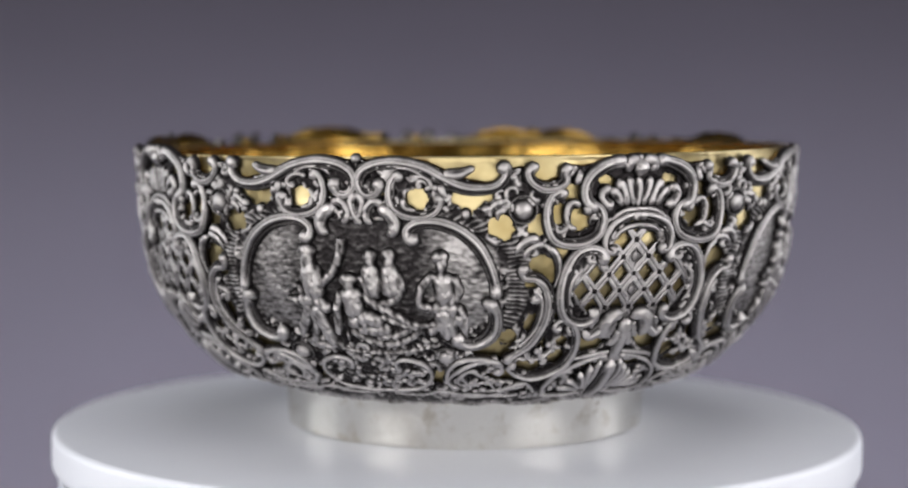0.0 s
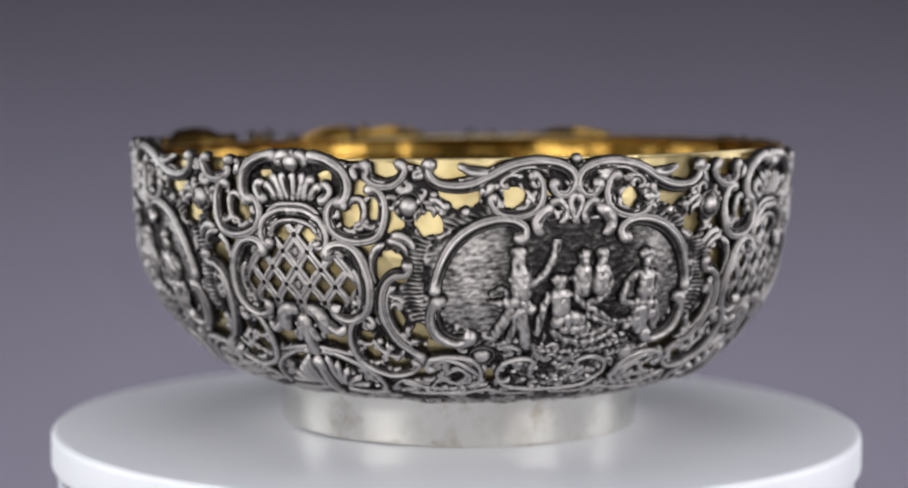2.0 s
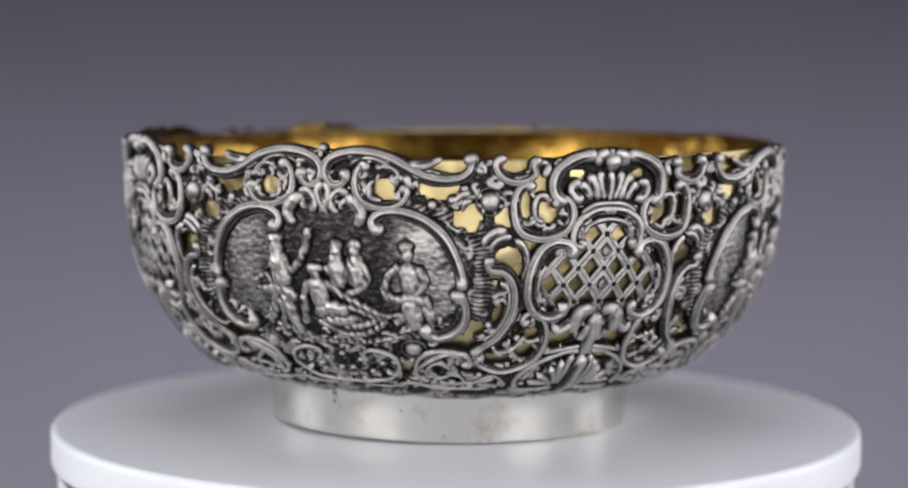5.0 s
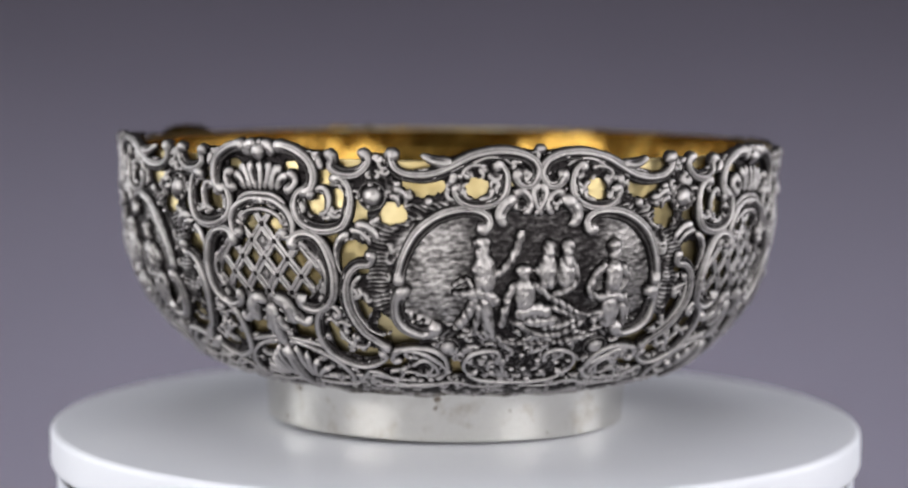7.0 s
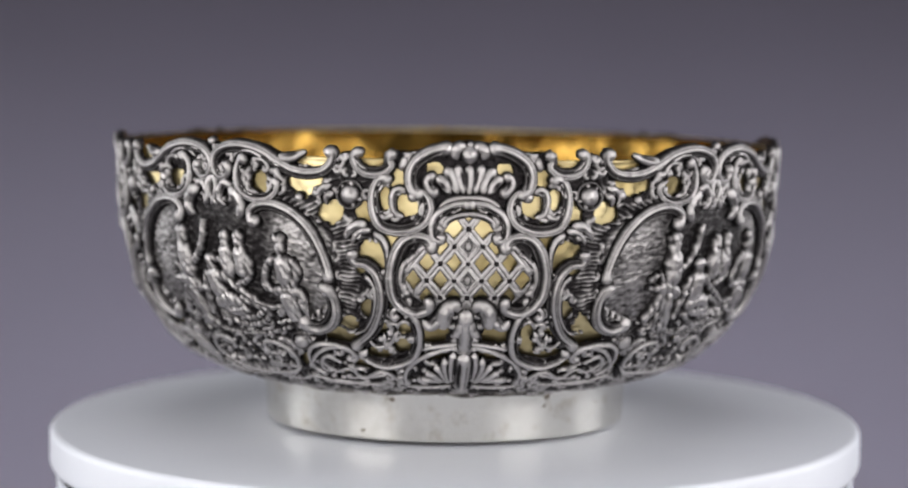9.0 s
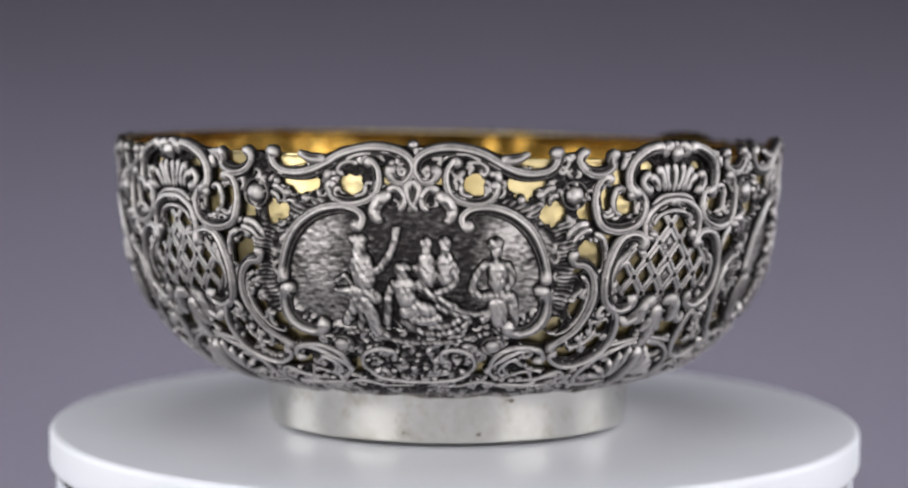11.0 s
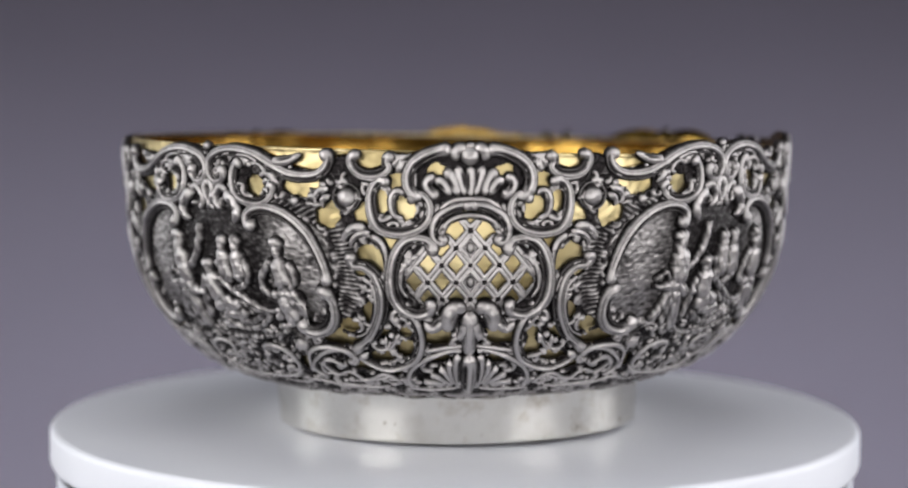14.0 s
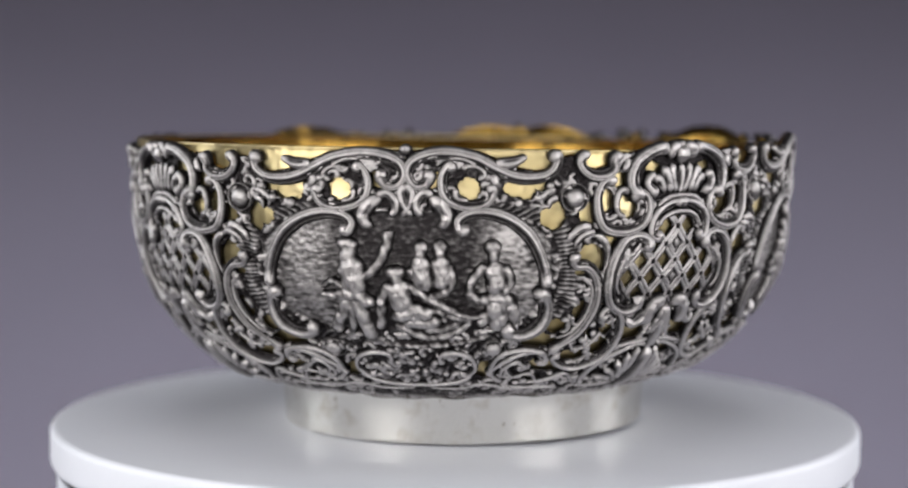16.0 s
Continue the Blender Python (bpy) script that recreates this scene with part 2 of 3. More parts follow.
def on_bowl(turn, arc, lift=0.0):
    """Point on the openwork, in metres, from the turn in degrees and the way up its wall in millimetres; and its normal."""
    th = np.radians(np.interp(turn, TURN_AT, TURN_TO))
    r, z = np.interp(arc, ARC, SHAPE[:, 0]), np.interp(arc, ARC, SHAPE[:, 1])
    dr = np.interp(arc + 1.5, ARC, SHAPE[:, 0]) - np.interp(arc - 1.5, ARC, SHAPE[:, 0])
    dz = np.interp(arc + 1.5, ARC, SHAPE[:, 1]) - np.interp(arc - 1.5, ARC, SHAPE[:, 1])
    ln = np.hypot(dr, dz)
    nr, nz = dz / ln, -dr / ln
    normal = np.stack([nr * np.cos(th), nr * np.sin(th), nz], -1)
    point = np.stack([r * np.cos(th), r * np.sin(th), z], -1)
    return (point + normal * np.asarray(lift)[..., None]) * 0.001, normal


def arc_of(z):
    return np.interp(z, SHAPE[:, 1], ARC)


def rim_height(a):
    """Height of the scalloped rim by the turn from the middle of a panel."""
    a = np.abs((np.asarray(a) + 45.0) % 90.0 - 45.0)
    at = [0, 2.5, 5, 7.5, 9.5, 11.5, 12.3, 13.5, 15.4, 17.2, 18.3, 19.2, 20.6, 21.3, 22.5, 25, 28, 31, 34, 38, 41, 43.5, 45]
    to = [88.2, 87.6, 87.0, 85.8, 85.2, 85.4, 84.8, 82.2, 81.0, 81.9, 84.2, 85.0, 84.6, 83.6, 81.4, 80.8, 81.8, 84.0, 86.2, 87.5, 87.3, 86.4, 86.8]
    return np.interp(a, at, to) - 0.8


def smooth_step(x, lo, hi):
    t = np.clip((x - lo) / (hi - lo), 0, 1)
    return t * t * (3 - 2 * t)


def lumps(x, y, seed):
    """Soft irregular relief from a few crossed waves, about -1 to 1."""
    rng = np.random.RandomState(seed)
    out = np.zeros_like(x)
    for k in range(9):
        ang, ph = rng.uniform(0, 2 * np.pi, 2)
        fr = rng.uniform(0.7, 1.5)
        out += np.sin(fr * (x * np.cos(ang) + y * np.sin(ang)) + ph)
    return out / 4.0


# Ornament of an eighth of the wall, from the middle of a lattice (0 degrees) to the middle of a medallion (45 degrees).
# Each entry: name, half width in mm, then turn in degrees and height in mm along its line.
SCROLLS, BOSSES, HOLES = [], [], []
SCROLLS.append(("oval_rib", 1.80, [(0.0, 18.5), (0.0, 25.0), (0.0, 30.5)]))
SCROLLS.append(("crest_scroll", 1.65, [(7.3, 74.8), (8.1, 73.7), (9.1, 75.4), (9.3, 78.6), (8.4, 81.8), (6.5, 84.1), (4.6, 85.2), (2.5, 85.8)]))
SCROLLS.append(("crown_leaf", 2.00, [(0.0, 86.5), (0.1, 83.7), (0.1, 81.3)]))
SCROLLS.append(("crown_leaf", 1.50, [(0.4, 85.6), (1.5, 85.9), (2.3, 84.6), (1.8, 82.6)]))
SCROLLS.append(("palm_lobe", 1.00, [(0.0, 73.0), (0.0, 77.2), (0.0, 81.3)]))
SCROLLS.append(("palm_lobe", 1.05, [(0.8, 73.4), (1.4, 77.7), (1.9, 81.4)]))
SCROLLS.append(("palm_lobe", 1.30, [(1.8, 73.4), (2.8, 77.3), (3.7, 80.8)]))
SCROLLS.append(("palm_lobe", 1.10, [(2.9, 73.4), (4.1, 76.5), (5.2, 78.4)]))
SCROLLS.append(("palm_curl", 1.20, [(4.6, 73.2), (5.7, 74.3), (6.5, 76.3), (5.9, 78.1), (5.1, 77.8)]))
SCROLLS.append(("arch_line", 0.80, [(5.1, 68.6), (4.0, 71.0), (2.3, 72.4), (0.0, 72.7), (-1.3, 72.7)]))
SCROLLS.append(("arch_scroll", 1.50, [(4.3, 63.6), (4.4, 61.4), (5.5, 62.1), (5.7, 64.9), (5.0, 67.7), (3.7, 69.5), (2.0, 70.7), (0.1, 70.9), (-1.3, 70.9)]))
SCROLLS.append(("arch_line", 1.00, [(4.1, 64.2), (3.6, 66.2), (2.1, 67.7), (0.1, 68.3), (-1.3, 68.3)]))
SCROLLS.append(("leaf_core", 2.10, [(0.3, 42.7), (0.3, 37.7), (0.2, 33.3), (0.2, 30.1)]))
SCROLLS.append(("leaf_lobe", 2.20, [(0.8, 42.7), (2.3, 43.9), (3.6, 41.6), (4.0, 36.9)]))
SCROLLS.append(("leaf_lobe", 1.70, [(2.9, 42.8), (4.7, 40.0), (6.3, 38.1), (7.6, 39.6)]))
SCROLLS.append(("leaf_lobe", 1.50, [(0.6, 40.2), (1.3, 36.8), (2.3, 34.8)]))
SCROLLS.append(("u_scroll", 1.50, [(8.3, 71.6), (8.9, 73.0), (7.9, 73.8), (6.8, 72.4), (6.4, 69.2), (7.3, 66.0), (9.6, 64.1), (12.1, 63.9), (14.2, 65.3), (15.2, 69.1), (15.3, 73.6), (14.4, 76.8), (13.2, 77.3), (12.7, 75.7)]))
SCROLLS.append(("u_leaf", 1.10, [(10.0, 73.3), (10.6, 74.6), (11.6, 74.2), (12.1, 71.6), (11.7, 68.5), (10.3, 67.3)]))
SCROLLS.append(("u_leaf", 0.90, [(11.8, 68.2), (13.4, 67.2), (14.5, 68.2)]))
SCROLLS.append(("rim_scroll", 1.40, [(11.7, 82.5), (12.4, 83.7), (12.8, 82.0), (12.6, 80.6), (14.1, 78.9), (16.3, 78.9), (17.8, 80.6), (18.3, 82.7), (17.7, 84.1), (17.0, 83.1)]))
SCROLLS.append(("rim_bridge", 1.00, [(10.2, 83.5), (10.5, 81.3), (11.0, 79.4)]))
SCROLLS.append(("outer_scroll", 1.50, [(18.1, 56.1), (19.0, 57.2), (18.6, 55.1), (16.7, 54.7), (15.0, 52.0), (14.2, 47.0), (14.7, 41.6), (16.7, 35.9), (19.9, 32.2), (21.3, 31.2)]))
SCROLLS.append(("outer_leaf", 0.90, [(16.9, 51.6), (15.7, 49.0), (15.5, 45.0), (16.2, 40.5), (17.9, 36.6), (20.2, 34.7)]))
SCROLLS.append(("leaf_edge", 1.20, [(15.3, 63.2), (14.0, 61.4), (13.2, 58.2), (13.2, 54.3), (13.6, 52.0)]))
SCROLLS.append(("hook_leaf", 1.50, [(16.2, 65.0), (17.8, 65.1), (19.4, 63.3), (20.1, 61.0)]))
SCROLLS.append(("hook_leaf", 1.10, [(15.5, 64.0), (17.1, 63.3), (18.4, 61.7), (18.9, 59.7)]))
SCROLLS.append(("side_scroll", 1.70, [(6.7, 58.3), (5.8, 59.7), (6.6, 61.6), (8.5, 62.1), (10.3, 60.7), (11.6, 56.9), (12.3, 51.7), (12.0, 46.4), (10.6, 43.1), (8.5, 41.9), (6.6, 42.8), (6.3, 44.5), (7.2, 45.3)]))
SCROLLS.append(("side_line", 0.80, [(10.0, 56.0), (10.8, 53.0), (11.0, 49.1), (10.0, 46.1)]))
SCROLLS.append(("flower_scroll", 1.35, [(11.5, 40.0), (12.7, 41.1), (11.9, 42.7), (10.3, 42.3), (8.9, 39.3), (8.4, 34.8), (9.3, 30.1), (11.5, 27.4), (15.3, 26.0), (18.4, 27.2), (19.7, 29.2), (18.5, 30.4)]))
SCROLLS.append(("flower_leaf", 1.00, [(12.0, 36.1), (13.9, 32.8), (16.2, 31.7), (17.5, 33.4)]))
SCROLLS.append(("flower_leaf", 1.00, [(12.9, 31.0), (14.4, 32.5), (14.6, 35.3)]))
SCROLLS.append(("oval_scroll", 1.15, [(11.4, 20.6), (11.6, 23.1), (10.3, 26.3), (7.8, 29.0), (4.2, 31.1), (1.1, 32.1)]))
SCROLLS.append(("oval_line", 0.80, [(8.1, 31.2), (4.9, 32.3), (1.0, 33.1)]))
SCROLLS.append(("base_line", 0.80, [(12.2, 19.7), (7.4, 19.6), (2.1, 19.9)]))
SCROLLS.append(("oval_rib", 1.00, [(2.1, 21.3), (2.2, 26.5), (2.0, 30.5)]))
SCROLLS.append(("oval_rib", 1.00, [(2.6, 21.3), (3.2, 25.5), (3.5, 28.7)]))
SCROLLS.append(("oval_rib", 1.00, [(3.1, 21.3), (4.4, 24.5), (5.3, 26.8)]))
SCROLLS.append(("oval_rib", 1.00, [(3.6, 21.3), (5.7, 23.6), (7.5, 24.8)]))
SCROLLS.append(("oval_rib", 1.00, [(4.1, 21.3), (6.7, 22.3), (9.0, 22.4)]))
SCROLLS.append(("low_scroll", 1.20, [(22.9, 27.5), (21.5, 28.7), (21.8, 30.6), (23.9, 31.3), (26.9, 30.2), (29.9, 27.3), (31.9, 24.4)]))
SCROLLS.append(("low_curl", 1.00, [(25.5, 27.7), (26.9, 28.3), (28.9, 26.2), (28.9, 23.9), (26.6, 23.7)]))
SCROLLS.append(("base_scroll", 0.90, [(13.3, 21.0), (16.4, 24.1), (21.1, 21.8), (23.7, 24.4), (28.7, 21.9)]))
SCROLLS.append(("base_scroll", 0.90, [(16.4, 20.1), (20.9, 20.1), (25.3, 20.6), (30.7, 20.9), (33.6, 22.2)]))
SCROLLS.append(("feather", 1.20, [(22.1, 75.5), (23.4, 74.5), (24.4, 72.5), (24.0, 70.6)]))
SCROLLS.append(("feather", 1.10, [(21.7, 73.6), (23.0, 72.2), (23.1, 70.0)]))
SCROLLS.append(("wave_scroll", 1.60, [(23.2, 82.8), (22.0, 84.3), (22.1, 81.3), (23.7, 78.9), (26.5, 78.3), (29.2, 79.1), (31.7, 81.1), (34.7, 83.8), (38.3, 85.1), (41.6, 84.7), (43.9, 82.8), (44.6, 79.8), (43.7, 77.0), (42.2, 77.0), (41.4, 79.1), (42.2, 80.8)]))
SCROLLS.append(("wave_tip", 1.00, [(26.5, 84.1), (28.9, 82.5), (31.5, 82.3)]))
SCROLLS.append(("wave_leaf", 1.30, [(32.0, 79.9), (31.5, 77.5), (30.6, 76.0)]))
SCROLLS.append(("wave_leaf", 0.90, [(34.2, 81.8), (36.8, 83.6), (39.4, 83.3), (40.6, 81.8)]))
SCROLLS.append(("spiral_scroll", 1.35, [(38.1, 80.0), (38.3, 82.0), (39.4, 79.6), (39.5, 76.1), (38.7, 73.1), (36.6, 71.4), (34.1, 71.3), (32.4, 73.0), (31.9, 75.4), (33.0, 76.0)]))
SCROLLS.append(("spiral_leaf", 0.90, [(37.6, 76.1), (37.3, 73.7), (35.5, 72.4)]))
SCROLLS.append(("spiral_leaf", 0.90, [(34.2, 78.0), (33.3, 79.4), (34.2, 81.3), (36.1, 81.8)]))
SCROLLS.append(("center_leaf", 1.30, [(40.8, 74.0), (42.2, 74.9), (43.4, 72.8), (43.4, 70.1), (42.5, 68.8)]))
SCROLLS.append(("center_leaf", 1.20, [(45.1, 77.3), (44.2, 75.1), (44.6, 71.6), (45.7, 68.5)]))
SCROLLS.append(("comma_leaf", 1.90, [(41.6, 73.7), (40.1, 72.2), (39.0, 69.4), (39.2, 67.0), (40.2, 65.8)]))
SCROLLS.append(("cartouche_scroll", 1.65, [(35.5, 66.6), (36.4, 64.8), (36.9, 67.3), (35.4, 69.2), (32.5, 69.5), (29.3, 67.7), (26.5, 64.0), (24.7, 59.3), (23.5, 53.9), (23.0, 48.9)]))
SCROLLS.append(("cartouche_foot_scroll", 1.90, [(24.8, 46.4), (23.9, 47.6), (22.9, 44.7), (23.1, 40.5), (24.6, 37.6), (27.0, 36.4), (28.9, 37.8), (28.6, 39.8)]))
SCROLLS.append(("low_scroll", 1.20, [(22.2, 27.1), (21.0, 28.8), (23.7, 31.4), (27.6, 31.7), (30.3, 29.4), (31.0, 25.1), (29.0, 22.3)]))
SCROLLS.append(("low_curl", 1.00, [(24.3, 26.1), (27.0, 28.1), (28.4, 26.4), (27.0, 23.7), (24.7, 23.2)]))
SCROLLS.append(("band_scroll", 1.10, [(37.2, 25.3), (35.7, 24.5), (34.5, 26.7), (35.4, 29.9), (38.4, 31.4), (40.5, 30.4), (40.4, 27.9)]))
SCROLLS.append(("band_line", 0.80, [(34.8, 24.1), (37.5, 22.3), (42.2, 21.6), (46.5, 21.2)]))
SCROLLS.append(("base_scroll", 0.90, [(19.9, 20.7), (26.0, 19.8), (32.7, 21.5), (37.3, 19.9), (43.4, 19.9)]))
SCROLLS.append(("base_scroll", 0.80, [(15.8, 23.2), (20.5, 22.1), (25.3, 21.2)]))
BOSSES.append(("crown", 0.0, 86.5, 1.10, 1.00))
BOSSES.append(("bead", 19.1, 73.0, 2.80, 2.80))
BOSSES.append(("flowerdot", 12.5, 34.1, 1.20, 1.20))
BOSSES.append(("flowerdot", 15.2, 34.0, 1.20, 1.20))
BOSSES.append(("flowerdot", 13.4, 35.8, 1.20, 1.20))
BOSSES.append(("flowerdot", 13.7, 30.6, 1.20, 1.20))
BOSSES.append(("flowerdot", 15.8, 31.0, 1.20, 1.20))
BOSSES.append(("flowerdot", 14.1, 32.7, 1.00, 1.00))
BOSSES.append(("lowdot", 10.0, 21.5, 1.20, 0.80))
BOSSES.append(("lowdot", 15.4, 20.6, 1.20, 0.80))
BOSSES.append(("lowdot", 20.6, 20.9, 1.20, 0.80))
BOSSES.append(("lowdot", 25.8, 21.5, 1.20, 0.80))
BOSSES.append(("leafdot", 23.0, 76.3, 1.30, 1.20))
BOSSES.append(("bead", 31.2, 32.2, 2.50, 2.30))
BOSSES.append(("knob", 45.0, 86.2, 1.60, 1.30))
BOSSES.append(("lowdot", 42.2, 22.3, 1.30, 1.00))
BOSSES.append(("lowdot", 38.1, 21.7, 1.30, 1.00))
BOSSES.append(("lowdot", 35.0, 20.6, 1.30, 1.00))
BOSSES.append(("lowdot", 24.3, 22.0, 1.30, 1.00))
BOSSES.append(("lowdot", 28.0, 21.9, 1.30, 1.00))
BOSSES.append(("lowdot", 35.2, 27.8, 1.10, 0.90))
BOSSES.append(("lowdot", 37.6, 27.3, 1.10, 0.90))
BOSSES.append(("lowdot", 41.6, 28.2, 1.10, 0.90))
BOSSES.append(("lowdot", 43.8, 25.5, 1.10, 0.90))
BOSSES.append(("lowdot", 39.9, 24.6, 1.10, 0.90))
BOSSES.append(("lowdot", 45.0, 29.7, 1.10, 0.90))
BOSSES.append(("leafdot", 24.8, 73.2, 1.60, 1.40))
BOSSES.append(("leafdot", 27.9, 71.8, 1.40, 1.60))
BOSSES.append(("spiraldot", 36.1, 81.4, 1.20, 1.00))
BOSSES.append(("spiraldot", 32.6, 78.7, 1.30, 1.20))
HOLES.append((5.4, 79.8, 1.88, 1.50))
HOLES.append((2.4, 64.0, 2.03, 2.50))
HOLES.append((11.2, 77.1, 1.95, 2.08))
HOLES.append((10.0, 70.1, 2.47, 2.36))
HOLES.append((13.5, 71.8, 1.43, 2.36))
HOLES.append((16.7, 68.5, 2.34, 2.22))
HOLES.append((21.9, 68.3, 2.08, 2.78))
HOLES.append((12.2, 61.5, 2.73, 2.36))
HOLES.append((14.8, 56.2, 2.21, 2.36))
HOLES.append((16.1, 58.2, 2.21, 1.67))
HOLES.append((17.5, 53.5, 1.17, 1.25))
HOLES.append((16.6, 41.9, 1.56, 2.22))
HOLES.append((12.5, 47.1, 1.11, 3.61))
HOLES.append((12.1, 49.7, 1.04, 2.08))
HOLES.append((11.6, 31.8, 1.43, 1.81))
HOLES.append((15.9, 29.1, 2.21, 1.25))
HOLES.append((15.1, 35.6, 1.43, 1.53))
HOLES.append((10.9, 36.5, 1.17, 1.39))
HOLES.append((19.5, 25.6, 2.21, 0.97))
HOLES.append((15.6, 24.0, 1.69, 1.11))
HOLES.append((5.9, 35.4, 2.60, 1.81))
HOLES.append((4.4, 28.7, 2.86, 0.97))
HOLES.append((21.0, 33.4, 1.82, 1.25))
HOLES.append((23.0, 22.4, 1.56, 0.97))
HOLES.append((25.1, 22.8, 1.30, 0.97))
HOLES.append((32.2, 24.0, 1.56, 0.97))
HOLES.append((13.4, 64.7, 0.91, 0.97))
HOLES.append((11.2, 43.7, 1.04, 0.83))
HOLES.append((35.4, 75.4, 2.34, 2.33))
HOLES.append((40.8, 78.2, 2.03, 1.67))
HOLES.append((27.2, 75.6, 3.12, 2.33))
HOLES.append((24.7, 76.7, 1.41, 1.33))
HOLES.append((23.3, 68.1, 1.72, 2.00))
HOLES.append((20.7, 38.0, 1.88, 1.67))
HOLES.append((23.8, 34.2, 2.50, 1.50))
HOLES.append((20.9, 26.8, 2.19, 1.33))
HOLES.append((32.8, 25.7, 1.41, 1.67))
HOLES.append((16.7, 25.2, 1.88, 1.17))
HOLES.append((29.4, 75.9, 0.94, 1.33))

# Low relief in the medallion: plain rounded forms. Half width, then turn and height.
FORMS = []
FORMS.append((2.00, [(36.4, 59.8), (36.3, 57.5)]))
FORMS.append((3.00, [(36.7, 55.3), (37.0, 50.6)]))
FORMS.append((1.30, [(35.4, 54.0), (36.8, 51.9), (38.9, 52.9), (40.7, 56.0), (41.8, 59.8), (42.4, 64.3)]))
FORMS.append((1.90, [(34.9, 47.6), (37.0, 47.7), (38.7, 45.8)]))
FORMS.append((0.90, [(32.1, 47.7), (33.8, 47.4), (35.1, 47.1)]))
FORMS.append((0.90, [(32.2, 49.9), (33.9, 51.5), (34.8, 49.7)]))
FORMS.append((1.60, [(35.4, 45.7), (34.6, 42.5), (33.2, 39.0)]))
FORMS.append((2.00, [(37.1, 45.0), (37.7, 40.9), (38.4, 36.8)]))
FORMS.append((1.20, [(36.1, 44.1), (36.0, 40.1), (35.5, 37.4)]))
FORMS.append((2.90, [(43.5, 49.1), (43.7, 45.8)]))
FORMS.append((1.30, [(41.7, 49.8), (40.9, 46.9), (40.6, 43.4), (40.2, 39.2)]))
FORMS.append((1.20, [(45.3, 49.8), (47.6, 46.9), (49.8, 45.0), (51.7, 43.3)]))
FORMS.append((2.50, [(46.9, 56.0), (47.2, 51.3)]))
FORMS.append((1.00, [(45.2, 54.1), (46.4, 51.3), (47.8, 49.7)]))
FORMS.append((2.50, [(50.1, 56.0), (50.2, 51.6)]))
FORMS.append((1.20, [(51.4, 55.0), (51.9, 51.3), (50.7, 48.6), (48.8, 47.5)]))
FORMS.append((2.70, [(58.5, 53.9), (58.7, 50.3)]))
FORMS.append((2.60, [(58.6, 44.4), (59.3, 40.1)]))
FORMS.append((1.80, [(61.3, 43.8), (62.9, 39.3)]))
FORMS.append((1.30, [(56.6, 55.0), (55.1, 52.0), (54.6, 48.0), (55.6, 46.7)]))
FORMS.append((1.30, [(60.3, 54.5), (61.1, 51.0), (59.9, 48.3), (58.3, 47.9)]))
FORMS.append((1.60, [(56.9, 46.4), (58.9, 46.6), (61.0, 46.2)]))
FORMS.append((1.50, [(58.0, 45.5), (57.8, 42.3), (56.5, 40.2)]))
FORMS.append((1.50, [(59.7, 45.5), (60.1, 41.7), (59.7, 39.0)]))
FORMS.append((1.40, [(61.4, 45.4), (62.5, 42.1), (63.4, 39.6)]))
FORMS.append((2.20, [(43.5, 42.1), (45.3, 43.4), (47.3, 42.6)]))
FORMS.append((1.70, [(44.7, 40.2), (46.9, 39.8), (48.9, 40.4)]))
FORMS.append((1.00, [(48.7, 43.7), (51.8, 41.7), (54.4, 40.8)]))
FORMS.append((1.10, [(43.0, 39.3), (45.5, 36.9), (49.1, 36.0), (52.6, 37.6), (54.4, 40.0)]))
FORMS.append((1.10, [(47.5, 38.2), (50.5, 38.4), (52.9, 40.4)]))
FORMS.append((0.90, [(51.7, 43.0), (54.8, 41.6), (57.3, 42.3)]))
FORMS.append((0.80, [(37.7, 35.5), (42.1, 33.8), (47.2, 33.5), (52.4, 34.2), (57.5, 36.2)]))
FORMS.append((0.80, [(33.2, 35.8), (37.2, 36.8), (40.1, 35.2)]))
KNOBS = [(36.4, 59.6, 2.40, 2.30), (36.3, 61.2, 3.30, 1.60), (43.2, 52.3, 2.10, 2.20), (43.1, 53.8, 3.20, 1.60), (47.0, 58.8, 2.00, 2.20), (47.0, 60.3, 2.50, 1.70), (50.0, 59.0, 2.00, 2.20), (50.0, 60.6, 2.50, 1.70), (58.3, 58.6, 2.10, 2.30), (58.1, 60.3, 2.90, 1.70), (40.7, 45.8, 1.40, 1.40), (45.4, 41.8, 1.60, 1.50), (33.6, 47.6, 2.40, 1.00)]


def curve_through(pts, step=0.45):
    """A smooth line through points of the wall: Catmull-Rom, about one sample per half millimetre."""
    p = np.array(pts, dtype=float)
    p = np.vstack([2 * p[0] - p[1], p, 2 * p[-1] - p[-2]])
    out = []
    for k in range(1, len(p) - 2):
        n = max(3, int(np.hypot((p[k + 1, 0] - p[k, 0]) * 1.7, p[k + 1, 1] - p[k, 1]) / step))
        for t in np.arange(n) / n:
            out.append(0.5 * (2 * p[k] + (p[k + 1] - p[k - 1]) * t + (2 * p[k - 1] - 5 * p[k] + 4 * p[k + 1] - p[k + 2]) * t * t
                              + (3 * p[k] - p[k - 1] - 3 * p[k + 1] + p[k + 2]) * t ** 3))
    out.append(p[-2])
    return np.array(out)


